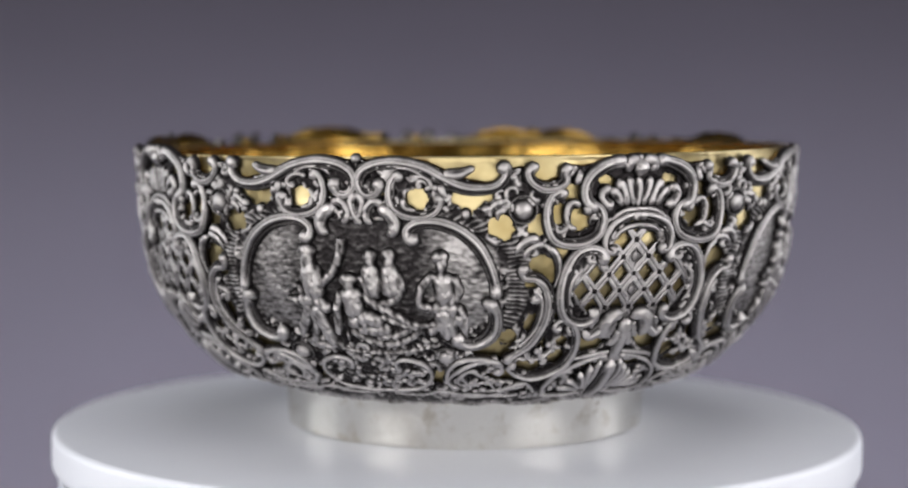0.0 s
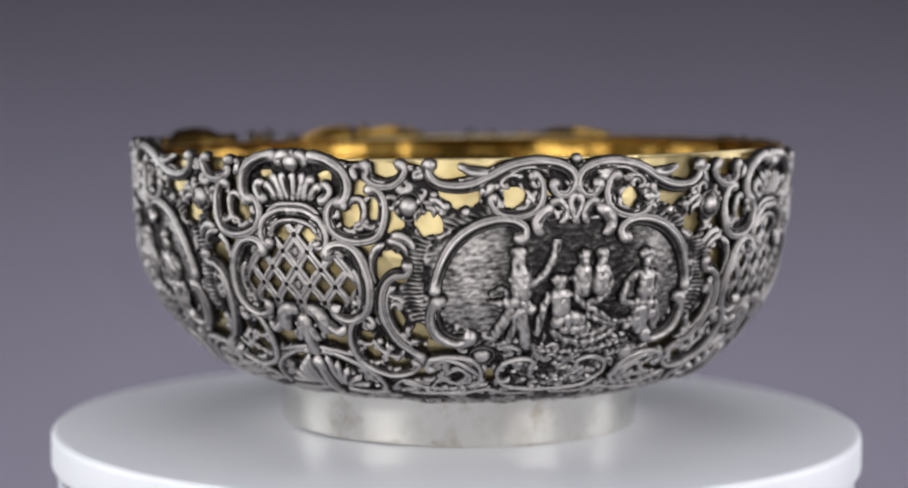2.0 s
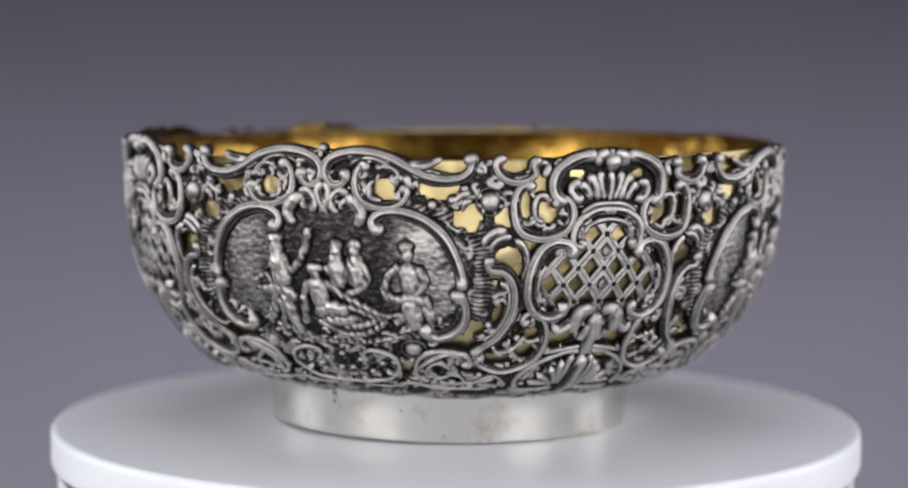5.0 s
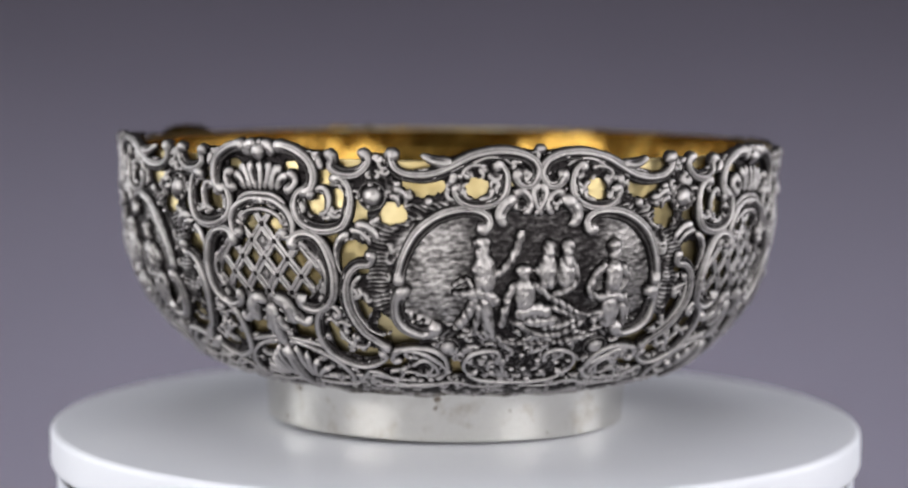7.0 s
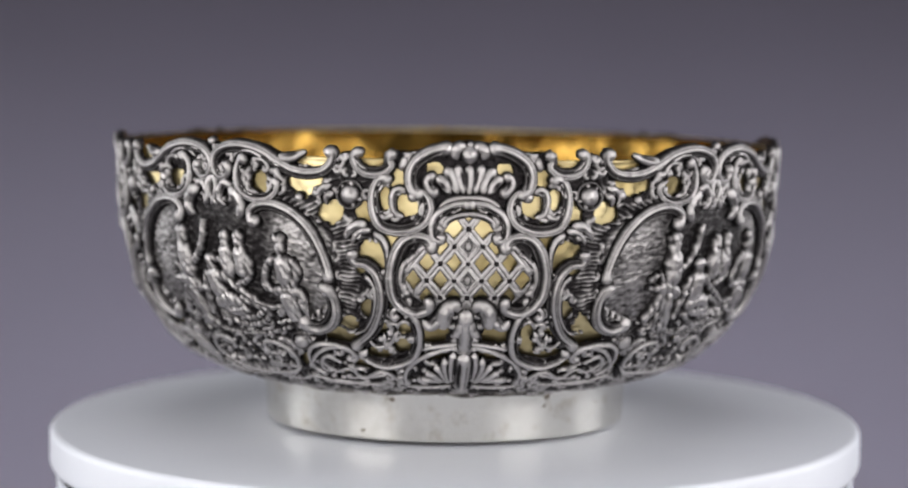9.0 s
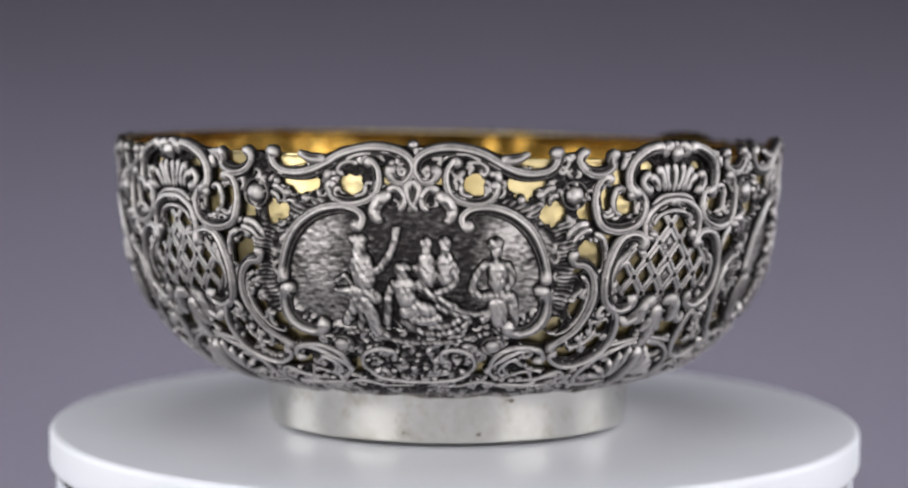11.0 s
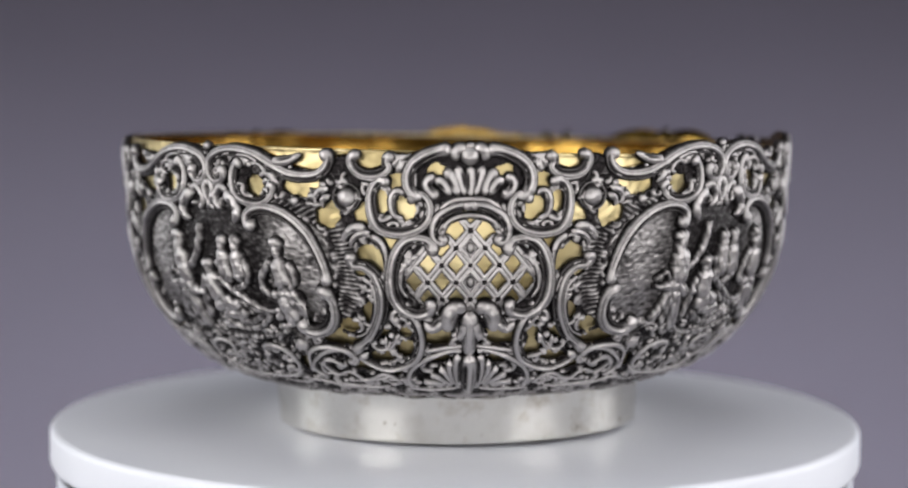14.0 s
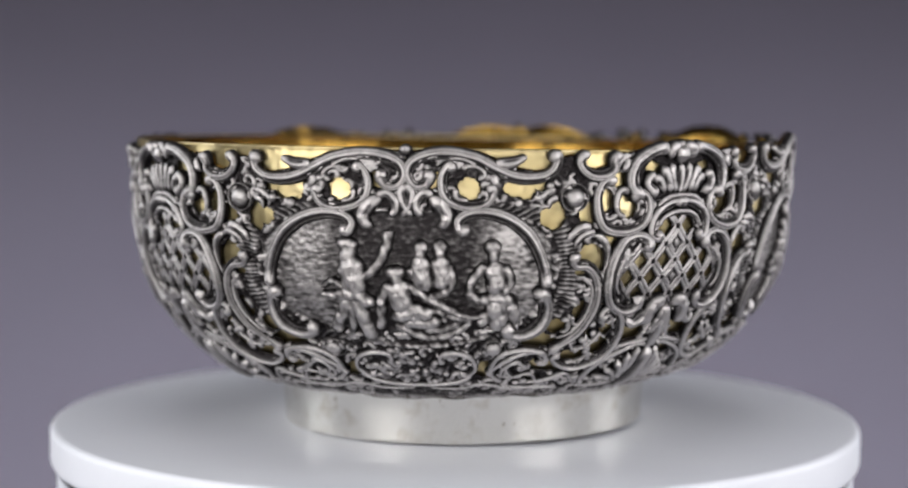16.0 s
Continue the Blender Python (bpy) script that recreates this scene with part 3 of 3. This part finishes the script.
def strand(name, line, half, high, parent, groove=0.0, ends=(1.25, 1.25), taper=0.0, base=0.0, ripple=0.0, wear=1.9, channel=0.36):
    """A raised scroll: a rounded, grooved ridge swept along a line of (turn, arc), with swollen or tapering ends."""
    m = len(line)
    pts, nrm = on_bowl(line[:, 0], line[:, 1], np.full(m, base))
    tan = np.gradient(pts, axis=0)
    tan /= np.linalg.norm(tan, axis=1)[:, None] + 1e-12
    side = np.cross(nrm, tan)
    side /= np.linalg.norm(side, axis=1)[:, None] + 1e-12
    run = np.concatenate([[0], np.cumsum(np.linalg.norm(np.diff(pts, axis=0), axis=1))]) * 1000
    full = run[-1]
    w = np.full(m, half) * (1 - taper * (0.5 - 0.5 * np.cos(np.pi * run / full)))
    w = w * (0.70 + 0.34 * np.sin(np.pi * run / full)) * (1 + 0.03 * np.sin(run * 0.6 + half * 9))
    for d, e in ((run, ends[0]), (full - run, ends[1])):
        w = w * (1 + (e - 1) * np.exp(-((d - half * 0.7) / (half * 1.1)) ** 2))
        w = w * np.sqrt(np.clip(1 - (1 - np.clip(d / (half * 0.9), 0, 1)) ** 2, 0.02, 1))
    h = high * (w / half) * (1 + ripple * np.sin(run * 2.6))
    u = np.sin(np.linspace(-math.pi / 2, math.pi / 2, 17))
    # a bold outer roll, a channel, and a thin inner fillet on the hollow side of the curve
    bend = float(np.sign(np.sum(np.gradient(tan, axis=0) * side) + 1e-9))
    dome2 = np.sqrt(np.clip(1 - u * u, 0, 1)) ** 0.75
    inner = u * bend
    dome = dome2 * (1 - 0.30 * (groove > 0) * smooth_step(inner, 0.1, 0.4) * (channel > 0)) * (1 - 1.7 * groove * np.exp(-((inner - channel) / 0.17) ** 2))
    if half > 1.55:
        dome = dome * (1 - 0.7 * groove * np.exp(-((inner + 0.42) / 0.12) ** 2))
    fade = smooth_step(run, half * 0.8, half * 3.0) * smooth_step(full - run, half * 0.8, half * 3.0)
    rise = dome2[None, :] * (1 - fade[:, None]) + dome[None, :] * fade[:, None]
    z = rise * h[:, None] - 0.55 * (np.abs(u)[None, :] > 0.999)
    verts = pts[:, None, :] + side[:, None, :] * (u[None, :] * w[:, None] * 0.001)[..., None] + nrm[:, None, :] * (z * 0.001)[..., None]
    k = len(u)
    i, j = np.meshgrid(np.arange(m - 1), np.arange(k - 1), indexing="ij")
    i, j = i.ravel(), j.ravel()
    faces = np.stack([i * k + j, (i + 1) * k + j, (i + 1) * k + j + 1, i * k + j + 1], -1)
    # Crests bright, flanks and grooves darkened in the colour.
    rub = np.clip(rise, 0, 1) ** wear + 0 * h[:, None] - 0.25 * (h[:, None] < 0.3)
    return mesh_object(name, verts.reshape(-1, 3), faces, SILVER, parent, rubbed=rub.ravel())


def boss(name, turn, arc, rx, ry, high, parent, ring=False, worn=1.0):
    """A raised bead, with a small rim and a rubbed crown."""
    q = np.array([0, 0.25, 0.5, 0.72, 0.88, 1.0] + ([1.10, 1.24, 1.38] if ring else [1.1]))
    up = np.array([1, 0.96, 0.84, 0.65, 0.38, 0.0] + ([0.05, 0.55, -0.1] if ring else [-0.3]))
    n = 18
    ph = np.arange(n) * 2 * np.pi / n
    r0 = np.interp(arc, ARC, SHAPE[:, 0])
    tt = turn + np.outer(q, np.cos(ph)) * rx / (r0 * math.pi / 180)
    ss = arc + np.outer(q, np.sin(ph)) * ry
    pts, _ = on_bowl(tt, ss, np.repeat(up[:, None], n, 1) * high)
    i, j = np.meshgrid(np.arange(len(q) - 1), np.arange(n), indexing="ij")
    i, j = i.ravel(), j.ravel()
    faces = np.stack([i * n + j, (i + 1) * n + j, (i + 1) * n + (j + 1) % n, i * n + (j + 1) % n], -1)
    rub = worn * np.repeat(np.clip(up, 0, 1)[:, None] ** 1.2, n, 1)
    return mesh_object(name, pts.reshape(-1, 3), faces, SILVER, parent, rubbed=rub.ravel())


def relief_scene(quarter, wall):
    """The raised middle of a medallion: plain rounded forms melting into one another on a rising ground."""
    a, s = np.meshgrid(np.linspace(30.5, 62.5, 190), np.arange(arc_of(32.5), arc_of(65.0), 0.28), indexing="ij")
    px, py = (a - 45) * 1.70, s
    H = np.full(a.shape, -0.6)
    folds = lumps(px * 2.8 + py * 1.1, py * 1.5, 31 + quarter)

    def merge(H, d, w, high):
        dome = high * np.sqrt(np.clip(1 - (d / w) ** 2, 0, 1)) - 0.6 * (d > w)
        return np.maximum(H, dome - 0.55 * (d > w))

    for half, pts in FORMS:
        line = curve_through(pts, 0.6)
        lx, ly = (line[:, 0] - 45) * 1.70, arc_of(line[:, 1])
        d = np.full(a.shape, 9.0)
        for x, y in zip(lx, ly):
            d = np.minimum(d, np.hypot(px - x, py - y))
        H = merge(H, d, half * 1.08, 1.1 + half * 0.5)
    for ka, kz, rx, ry in KNOBS:
        x, y = (ka - 45) * 1.70, float(arc_of(kz))
        flat = rx != ry
        H = merge(H, np.hypot((px - x) / (rx * (0.85 if flat else 0.95)), (py - y) / (ry * (1.25 if flat else 1.0))), 1.0, 2.1 if flat else 2.4)
    ground = np.exp(-(((py - float(arc_of(38.0))) / 4.5) ** 2)) * np.exp(-(((px - 3) / 17.0) ** 4))
    H = np.maximum(H, 0.7 * ground + 0.45 * folds * ground - 0.25 - 0.40 * (1 - smooth_step(ground, 0.0, 0.2)))
    H = H + 0.14 * folds * (H > 0.2) + 0.08 * lumps(px * 4.2, py * 3.0, 8)
    keep = H > -0.2
    cell = keep[:-1, :-1] | keep[1:, :-1] | keep[:-1, 1:] | keep[1:, 1:]
    pts, _ = on_bowl(a + 90.0 * quarter, s, H)
    idx = np.arange(a.size).reshape(a.shape)
    faces = np.stack([idx[:-1, :-1][cell], idx[1:, :-1][cell], idx[1:, 1:][cell], idx[:-1, 1:][cell]], -1)
    mesh_object("medallion_relief", pts.reshape(-1, 3), faces, SILVER, wall, "raised silver relief of rounded forms", rubbed=np.clip(-0.15 + 0.48 * H + 0.22 * folds * (H > 0.2), 0, 1).ravel())


def lattice_zone(a, z):
    """Inside (positive) or outside (negative) of the pierced lattice field."""
    low = 1 - (a / 10.2) ** 2 - ((z - 51.0) / 9.6) ** 2
    top = 1 - (a / 4.3) ** 2 - ((z - 61.5) / 8.0) ** 2
    return np.maximum(low, top)


LATTICE_A, LATTICE_Z, LATTICE_MID = 4.48, 9.2, 55.1


def lattice_waves(a, z):
    p, q = a / LATTICE_A + (z - LATTICE_MID) / LATTICE_Z, a / LATTICE_A - (z - LATTICE_MID) / LATTICE_Z
    return np.abs((p + 0.5) % 1 - 0.5), np.abs((q + 0.5) % 1 - 0.5)


def panel_wall(quarter, bowl):
    """A quarter of the wall: chased ground with its piercings, edges turned in."""
    na, ns = 540, int((ARC[-1] - 2.0) / 0.30)
    a = np.linspace(-45, 45, na)
    s = np.linspace(1.0, ARC[-1], ns)
    A, S = np.meshgrid(a, s, indexing="ij")
    Z, R = np.interp(S, ARC, SHAPE[:, 1]), np.interp(S, ARC, SHAPE[:, 0])
    F = np.abs(A)
    X = A * R * math.pi / 180
    # distance from the middle of the medallion, as a share of its oval
    mx, mz = (45 - F) * 1.72, Z - 53.5
    oval = (np.abs(mx / 40.5) ** 3.2 + np.abs(mz / 17.0) ** 3.2) ** (1 / 3.2)
    turn = np.arctan2(mz * 2.0, mx)
    wild = lumps(X * 1.05, S * 1.05, 3 + quarter)
    fine = lumps(X * 2.4, S * 2.4, 11 + quarter)
    curl = 1 - np.abs(np.sin(wild * 2.6 + fine * 0.6))
    H = 0.95 * curl ** 1.3 + 0.22 * fine - 0.35
    # small leaf curls chased over the ground, alike on both halves
    rng = np.random.RandomState(50 + quarter)
    curls = np.full(A.shape, -1.0)
    for _ in range(640):
        ca, cs, rad = rng.uniform(0, 45), rng.uniform(2, ARC[-1] - 4), rng.uniform(0.8, 1.9)
        start, sweep = rng.uniform(0, 2 * np.pi), rng.uniform(2.2, 4.4)
        if cs < 30 and rng.uniform() < (0.6 if cs < 18 else 0.35):
            continue
        for sign in (1, -1):
            i0, i1 = np.searchsorted(a, [sign * ca - 2.6, sign * ca + 2.6])
            j0, j1 = np.searchsorted(s, [cs - 3.6, cs + 3.6])
            if i1 - i0 < 3 or j1 - j0 < 3:
                continue
            lx = sign * (A[i0:i1, j0:j1] - sign * ca) * R[i0:i1, j0:j1] * math.pi / 180
            ly = S[i0:i1, j0:j1] - cs
            ph = (np.arctan2(ly, lx) - start) % (2 * np.pi)
            way = np.clip(ph / sweep, 0, 1)
            off = np.abs(np.hypot(lx, ly) - rad * (1 - 0.35 * way))
            wide = 0.95 * (1 - 0.45 * way)
            ridge = np.where(ph < sweep, np.sqrt(np.clip(1 - (off / wide) ** 2, 0, 1)), 0)
            tip = np.sqrt(np.clip(1 - (np.hypot(lx - rad * np.cos(start), ly - rad * np.sin(start)) / 0.95) ** 2, 0, 1))
            block = curls[i0:i1, j0:j1]
            np.maximum(block, 1.25 * np.maximum(ridge, 0.9 * tip) - 0.35, out=block)
    H = np.maximum(H * 0.6 - 0.15, curls)
    # hatched ground in the medallion
    hatch = 0.75 * lumps(np.abs(X) * 1.3, S * 3.0, 21) + 0.45 * lumps(np.abs(X) * 2.6, S * 4.6, 23) + 0.3 * lumps(np.abs(X) * 0.5, S * 1.6, 22)
    plainness = 1 - smooth_step(oval, 0.93, 0.99)
    wall_in = smooth_step(mx, 14, 26)
    H = H * (1 - plainness) + plainness * (-0.25 + hatch * 0.07)
    # radiating fringe round the medallion
    fringe = smooth_step(oval, 0.99, 1.03) * (1 - smooth_step(oval, 1.12, 1.18)) * smooth_step(mx, 18, 26)
    rays = np.cos(turn * 118 + 0.7 * wild)
    H = H * (1 - fringe) + fringe * (0.20 + 0.30 * rays + 0.30 * wild + 0.14 * fine)
    # pebbled ground under the medallion
    below = smooth_step(-mz, 18.0, 20.0) * (1 - smooth_step(mx, 16, 22))
    H = H * (1 - below) + below * (0.75 * H + 0.10 + 0.20 * fine + 0.10 * wild)
    # plaited edge above the foot
    H += 0.45 * np.exp(-((S - 3.5) / 1.1) ** 2) * (1 + 0.5 * np.sin(X * 2.2))
    # sunk ground behind the palmette between crest and arch
    H = np.where((F < 8.2) & (Z > 72.0) & (Z < 84.5), -0.25 + 0.22 * fine, H)
    zone = lattice_zone(F, Z)
    H = np.where(zone > -0.05, 0.0, H)
    # piercings
    hole = np.zeros(A.shape, bool)
    rough = 1 + 0.16 * wild + 0.10 * fine
    for ha, hz, rx, ry in HOLES:
        hs = float(arc_of(hz))
        d = np.sqrt(((F - ha) * R * math.pi / 180 / rx) ** 2 + ((S - hs) / ry) ** 2)
        hole |= d * rough < (1.75 if hz < 36 else 1.42 if hz < 64 else 1.22)
        H -= 0.30 * np.exp(-((d - 1.1) / 0.2) ** 2)
    p, q = lattice_waves(A, Z)
    hole |= (zone > 0.0) & (p > 0.225) & (q > 0.225) & ((F / LATTICE_A + np.abs((Z - LATTICE_MID) % LATTICE_Z - 0.5 * LATTICE_Z) / LATTICE_Z > 0.5) | (Z > 64.0))
    hole |= Z > rim_height(A) + 0.12 * fine
    H = np.maximum(H, -0.45)
    pts, _ = on_bowl(A + 90.0 * quarter, S, H)
    idx = np.arange(na * ns).reshape(na, ns)
    cell = hole[:-1, :-1] | hole[1:, :-1] | hole[:-1, 1:] | hole[1:, 1:]
    keep = ~cell
    faces = np.stack([idx[:-1, :-1][keep], idx[1:, :-1][keep], idx[1:, 1:][keep], idx[:-1, 1:][keep]], -1)
    verts = pts.reshape(-1, 3)
    rub = np.clip(0.18 + 0.75 * H, 0, 1) + 0.42 * (zone > -0.02) + plainness * (0.185 + 0.11 * hatch + wall_in * (0.42 + 0.14 * hatch + 0.16 * lumps(X * 0.3, S * 0.45, 24)))
    # turned-in edges of the piercings
    inner, _ = on_bowl(A + 90.0 * quarter, S, np.full(A.shape, -0.75))
    sides = []
    k1 = keep[:-1, :] != keep[1:, :]
    ii, jj = np.nonzero(k1)
    v0, v1 = idx[ii + 1, jj], idx[ii + 1, jj + 1]
    flip = keep[1:, :][k1]
    sides.append(np.stack([np.where(flip, v0, v1), np.where(flip, v1, v0)], -1))
    k2 = keep[:, :-1] != keep[:, 1:]
    ii, jj = np.nonzero(k2)
    v0, v1 = idx[ii, jj + 1], idx[ii + 1, jj + 1]
    flip = keep[:, 1:][k2]
    sides.append(np.stack([np.where(flip, v1, v0), np.where(flip, v0, v1)], -1))
    e = np.concatenate(sides)
    total = na * ns
    faces = np.concatenate([faces, np.stack([e[:, 0], e[:, 1], e[:, 1] + total, e[:, 0] + total], -1)])
    verts = np.concatenate([verts, inner.reshape(-1, 3)])
    rub = np.concatenate([rub.ravel(), np.full(total, 0.15)])
    used = np.unique(faces)
    remap = np.zeros(len(verts), np.int64)
    remap[used] = np.arange(len(used))
    return mesh_object("openwork_panel", verts[used], remap[faces], SILVER, bowl, "pierced and chased antique silver panel", rubbed=rub[used])


def gilt_rim(quarter, wall):
    """The gilded inner face of the scalloped rim, standing above the liner."""
    a = np.linspace(-45, 45, 181)
    rows = []
    for f, inset in ((0.0, -2.3), (0.5, -1.6), (1.0, -1.0), (1.0, -0.2)):
        z = 78.0 + (rim_height(a) + 0.3 - 78.0) * f
        rows.append(on_bowl(a + 90.0 * quarter, arc_of(z), np.full(a.shape, inset))[0])
    v = np.array(rows)
    k, m = v.shape[:2]
    i, j = np.meshgrid(np.arange(k - 1), np.arange(m - 1), indexing="ij")
    i, j = i.ravel(), j.ravel()
    faces = np.stack([i * m + j, (i + 1) * m + j, (i + 1) * m + j + 1, i * m + j + 1], -1)
    mesh_object("gilt_rim_face", v.reshape(-1, 3), faces, DARK_GILT, wall, "gilded inner rim face")


NARROW = {"arch_line": 0.0, "oval_line": 0.0, "base_line": 0.0, "band_line": 0.0, "side_line": 0.5, "rim_bridge": 0.0, "oval_rib": -0.5, "palm_lobe": -0.35, "crown_leaf": 0.0,
          "leaf_core": 0.2, "leaf_lobe": 0.1, "wave_leaf": 0.4, "wave_tip": -0.4, "center_leaf": 0.2, "comma_leaf": 0.2, "u_leaf": 0.2, "outer_leaf": 0.4, "leaf_edge": 0.5,
          "hook_leaf": 0.4, "base_scroll": 0.3, "spiral_leaf": 0.3, "low_curl": 0.3, "flower_leaf": 0.3, "feather": 0.5}
PLAIN_NAMES = {"crown": "crown_boss", "knob": "rim_knob", "leafdot": "leaf_bead", "flowerdot": "petal", "spiraldot": "spiral_bead", "lowdot": "edge_bead", "bead": "bead"}


def build_bowl():
    bowl = tagged(empty("silver_bowl"), "ornate pierced antique silver bowl with gilt liner on the turntable", "bowl")
    slope = np.gradient(SHAPE, axis=0)
    slope /= np.hypot(*slope.T)[:, None]
    outer = [(r - 1.25 * tz, z + 1.25 * tr) for (r, z), (tr, tz) in zip(SHAPE, slope) if z < 84.5]
    outside = [(0.5, 17.0), (54.0, 17.0)] + outer + [(98.8, 85.2), (99.0, 85.6), (98.6, 85.9), (98.1, 85.6), (97.8, 85.2)]
    inside = [(97.8, 85.2)] + [(r - 0.9, z) for r, z in reversed(outer)] + [(54.0, 18.6), (0.5, 18.6)]
    liner = lathe("gilt_liner", [(r * 0.001, z * 0.001) for r, z in outside], GILT, bowl, "polished pale gilt metal liner")
    lathe("liner_interior", [(r * 0.001, z * 0.001) for r, z in inside], DARK_GILT, liner, "dark gold gilded interior")
    # the liner's lip is a little askew, higher on one side
    for ob in [liner] + list(liner.children):
        for v in ob.data.vertices:
            lift = float(smooth_step(v.co.z, 0.066, 0.085))
            v.co.z += lift * (0.0123 * v.co.x - 0.0217 * v.co.y - 0.0010)
    foot = [(52.4, 0.5), (52.9, 0.0), (55.0, 0.0), (55.15, 0.15), (55.25, 0.9), (55.8, 9.0), (56.6, 12.8), (57.5, 14.6), (58.4, 15.6)]
    foot += [(58.2, 15.8), (54.5, 15.8), (53.6, 12.0), (52.6, 1.6), (52.4, 0.5)]
    lathe("foot_ring", [(r * 0.001, z * 0.001) for r, z in foot], PLAIN_SILVER, bowl, "plain worn silver foot ring")
    n = 240
    th = np.arange(n) * 2 * np.pi / n
    wav = 0.35 * np.sin(th * 7 + 1) + 0.3 * np.sin(th * 17) + 0.25 * np.sin(th * 31 + 2)
    rows = [(57.4, 13.7 + 0.7 * wav), (58.3, 14.5 + 0.35 * wav), (59.6, 15.3), (61.8, 15.9)]
    v = np.array([np.stack([r * np.cos(th), r * np.sin(th), z + 0 * th], -1) for r, z in rows]) * 0.001
    i, j = np.meshgrid(np.arange(3), np.arange(n), indexing="ij")
    i, j = i.ravel(), j.ravel()
    mesh_object("solder_seam", v.reshape(-1, 3), np.stack([i * n + j, i * n + (j + 1) % n, (i + 1) * n + (j + 1) % n, (i + 1) * n + j], -1), SOLDER, bowl, "tarnished uneven solder seam")
    rng = np.random.RandomState(4)
    for quarter in range(4):
        wall = panel_wall(quarter, bowl)
        gilt_rim(quarter, wall)
        mid = 90.0 * quarter
        for name, half, pts in SCROLLS:
            for sign in (1, -1):
                if sign < 0 and all(p[0] == 0 for p in pts):
                    continue
                line = curve_through(pts)
                line = np.stack([mid + sign * line[:, 0], arc_of(line[:, 1])], -1)
                line[:, 0] += rng.uniform(-0.12, 0.12)
                tap = NARROW.get(name, 0.0)
                grooved = 0.42 if half > 1.05 and "leaf" not in name else 0.25 if half > 0.85 else 0.0
                ends = (1.0, 1.0) if name in NARROW else (1.4, 1.35)
                low = float(smooth_step(np.mean([p[1] for p in pts]), 26.0, 44.0))
                rise = (0.8 + half * 0.85) * (0.6 if name == "palm_lobe" else 1.0)
                strand(name, line, half * (1.0 if name.startswith("arch") else 1.02 + 0.16 * low), rise, wall, grooved, ends, tap, 0.0, 0.05 if "leaf" in name else 0.0, 3.0 if name == "palm_lobe" else 1.9)
        for name, a, z, rx, ry in BOSSES:
            for sign in ((1, -1) if 0.5 < a < 44.5 else (1,)):
                boss(PLAIN_NAMES[name], mid + sign * a, float(arc_of(z)), rx * (1.08 if name == "bead" else 1.0), ry * (1.08 if name == "bead" else 1.0), 0.6 + 0.6 * min(rx, ry), wall, name == "bead")
        for n_ in range(-5, 6):
            for lean in (1, -1):
                zz = np.linspace(40.0, 69.0, 120)
                aa = lean * (n_ * LATTICE_A - (zz - LATTICE_MID) * LATTICE_A / LATTICE_Z)
                ok = lattice_zone(np.abs(aa), zz) > -0.06
                if ok.sum() < 14:
                    continue
                first, last = np.nonzero(ok)[0][[0, -1]]
                line = np.stack([mid + aa[first:last + 1:3], arc_of(zz[first:last + 1:3])], -1)
                strand("lattice_bar", line, 1.25, 0.42, wall, 0.38, (1.0, 1.0), wear=0.9, channel=0.0)
        for row in range(-4, 4):
            for col in range(-3, 4):
                na, nz = (col + 0.5 * (row % 2)) * LATTICE_A, LATTICE_MID + 0.5 * row * LATTICE_Z
                if lattice_zone(abs(na), nz) > 0.08:
                    # Low raised discs, coloured dark in place of hollow pits at the crossings.
                    boss("lattice_pit", mid + na, float(arc_of(nz)), 1.15, 1.15, 0.52, wall, worn=-0.3)
        for nz in (LATTICE_MID - 0.5 * LATTICE_Z, LATTICE_MID + 0.5 * LATTICE_Z):
            turn = [(0.0, -3.0), (1.5, 0.0), (0.0, 3.0), (-1.5, 0.0), (0.0, -3.0)]
            loop = [np.array(p) + (np.array(q) - np.array(p)) * f for p, q in zip(turn, turn[1:]) for f in (0.0, 0.25, 0.5, 0.75)] + [np.array(turn[-1])]
            line = np.array([(mid + p, float(arc_of(nz + q))) for p, q in loop])
            strand("lattice_lozenge", line, 0.55, 0.55, wall, 0.0, (1.0, 1.0))
            boss("lozenge_bead", mid, float(arc_of(nz)), 1.1, 1.6, 0.45, wall, worn=0.8)
        relief_scene(quarter, wall)
    return bowl


bowl = build_bowl()


# ---- movement ----
def turn_at(t):
    return float(np.interp(t, [0, 1.8, 3.5, 6, 7.5, 9.2, 11.4, 13, 14.5, 16],
                           [0, 31.09, 60.8, 103.64, 129.21, 158.05, 195.68, 223.46, 249.36, 274.7]))


def motions():
    times = [k * 0.5 for k in range(33)]
    walk(platter, [(t, pose(0, 0, 0, 0, 0, turn_at(t))) for t in times])
    seat = pose(0, 0, 0.00072, 0.75, -0.1) @ pose(0.0025, 0.0023, 0)  # the foot is a little uneven, so the bowl leans
    walk(bowl, [(t, pose(0, 0, 0, 0, 0, turn_at(t)) @ seat) for t in times])


motions()
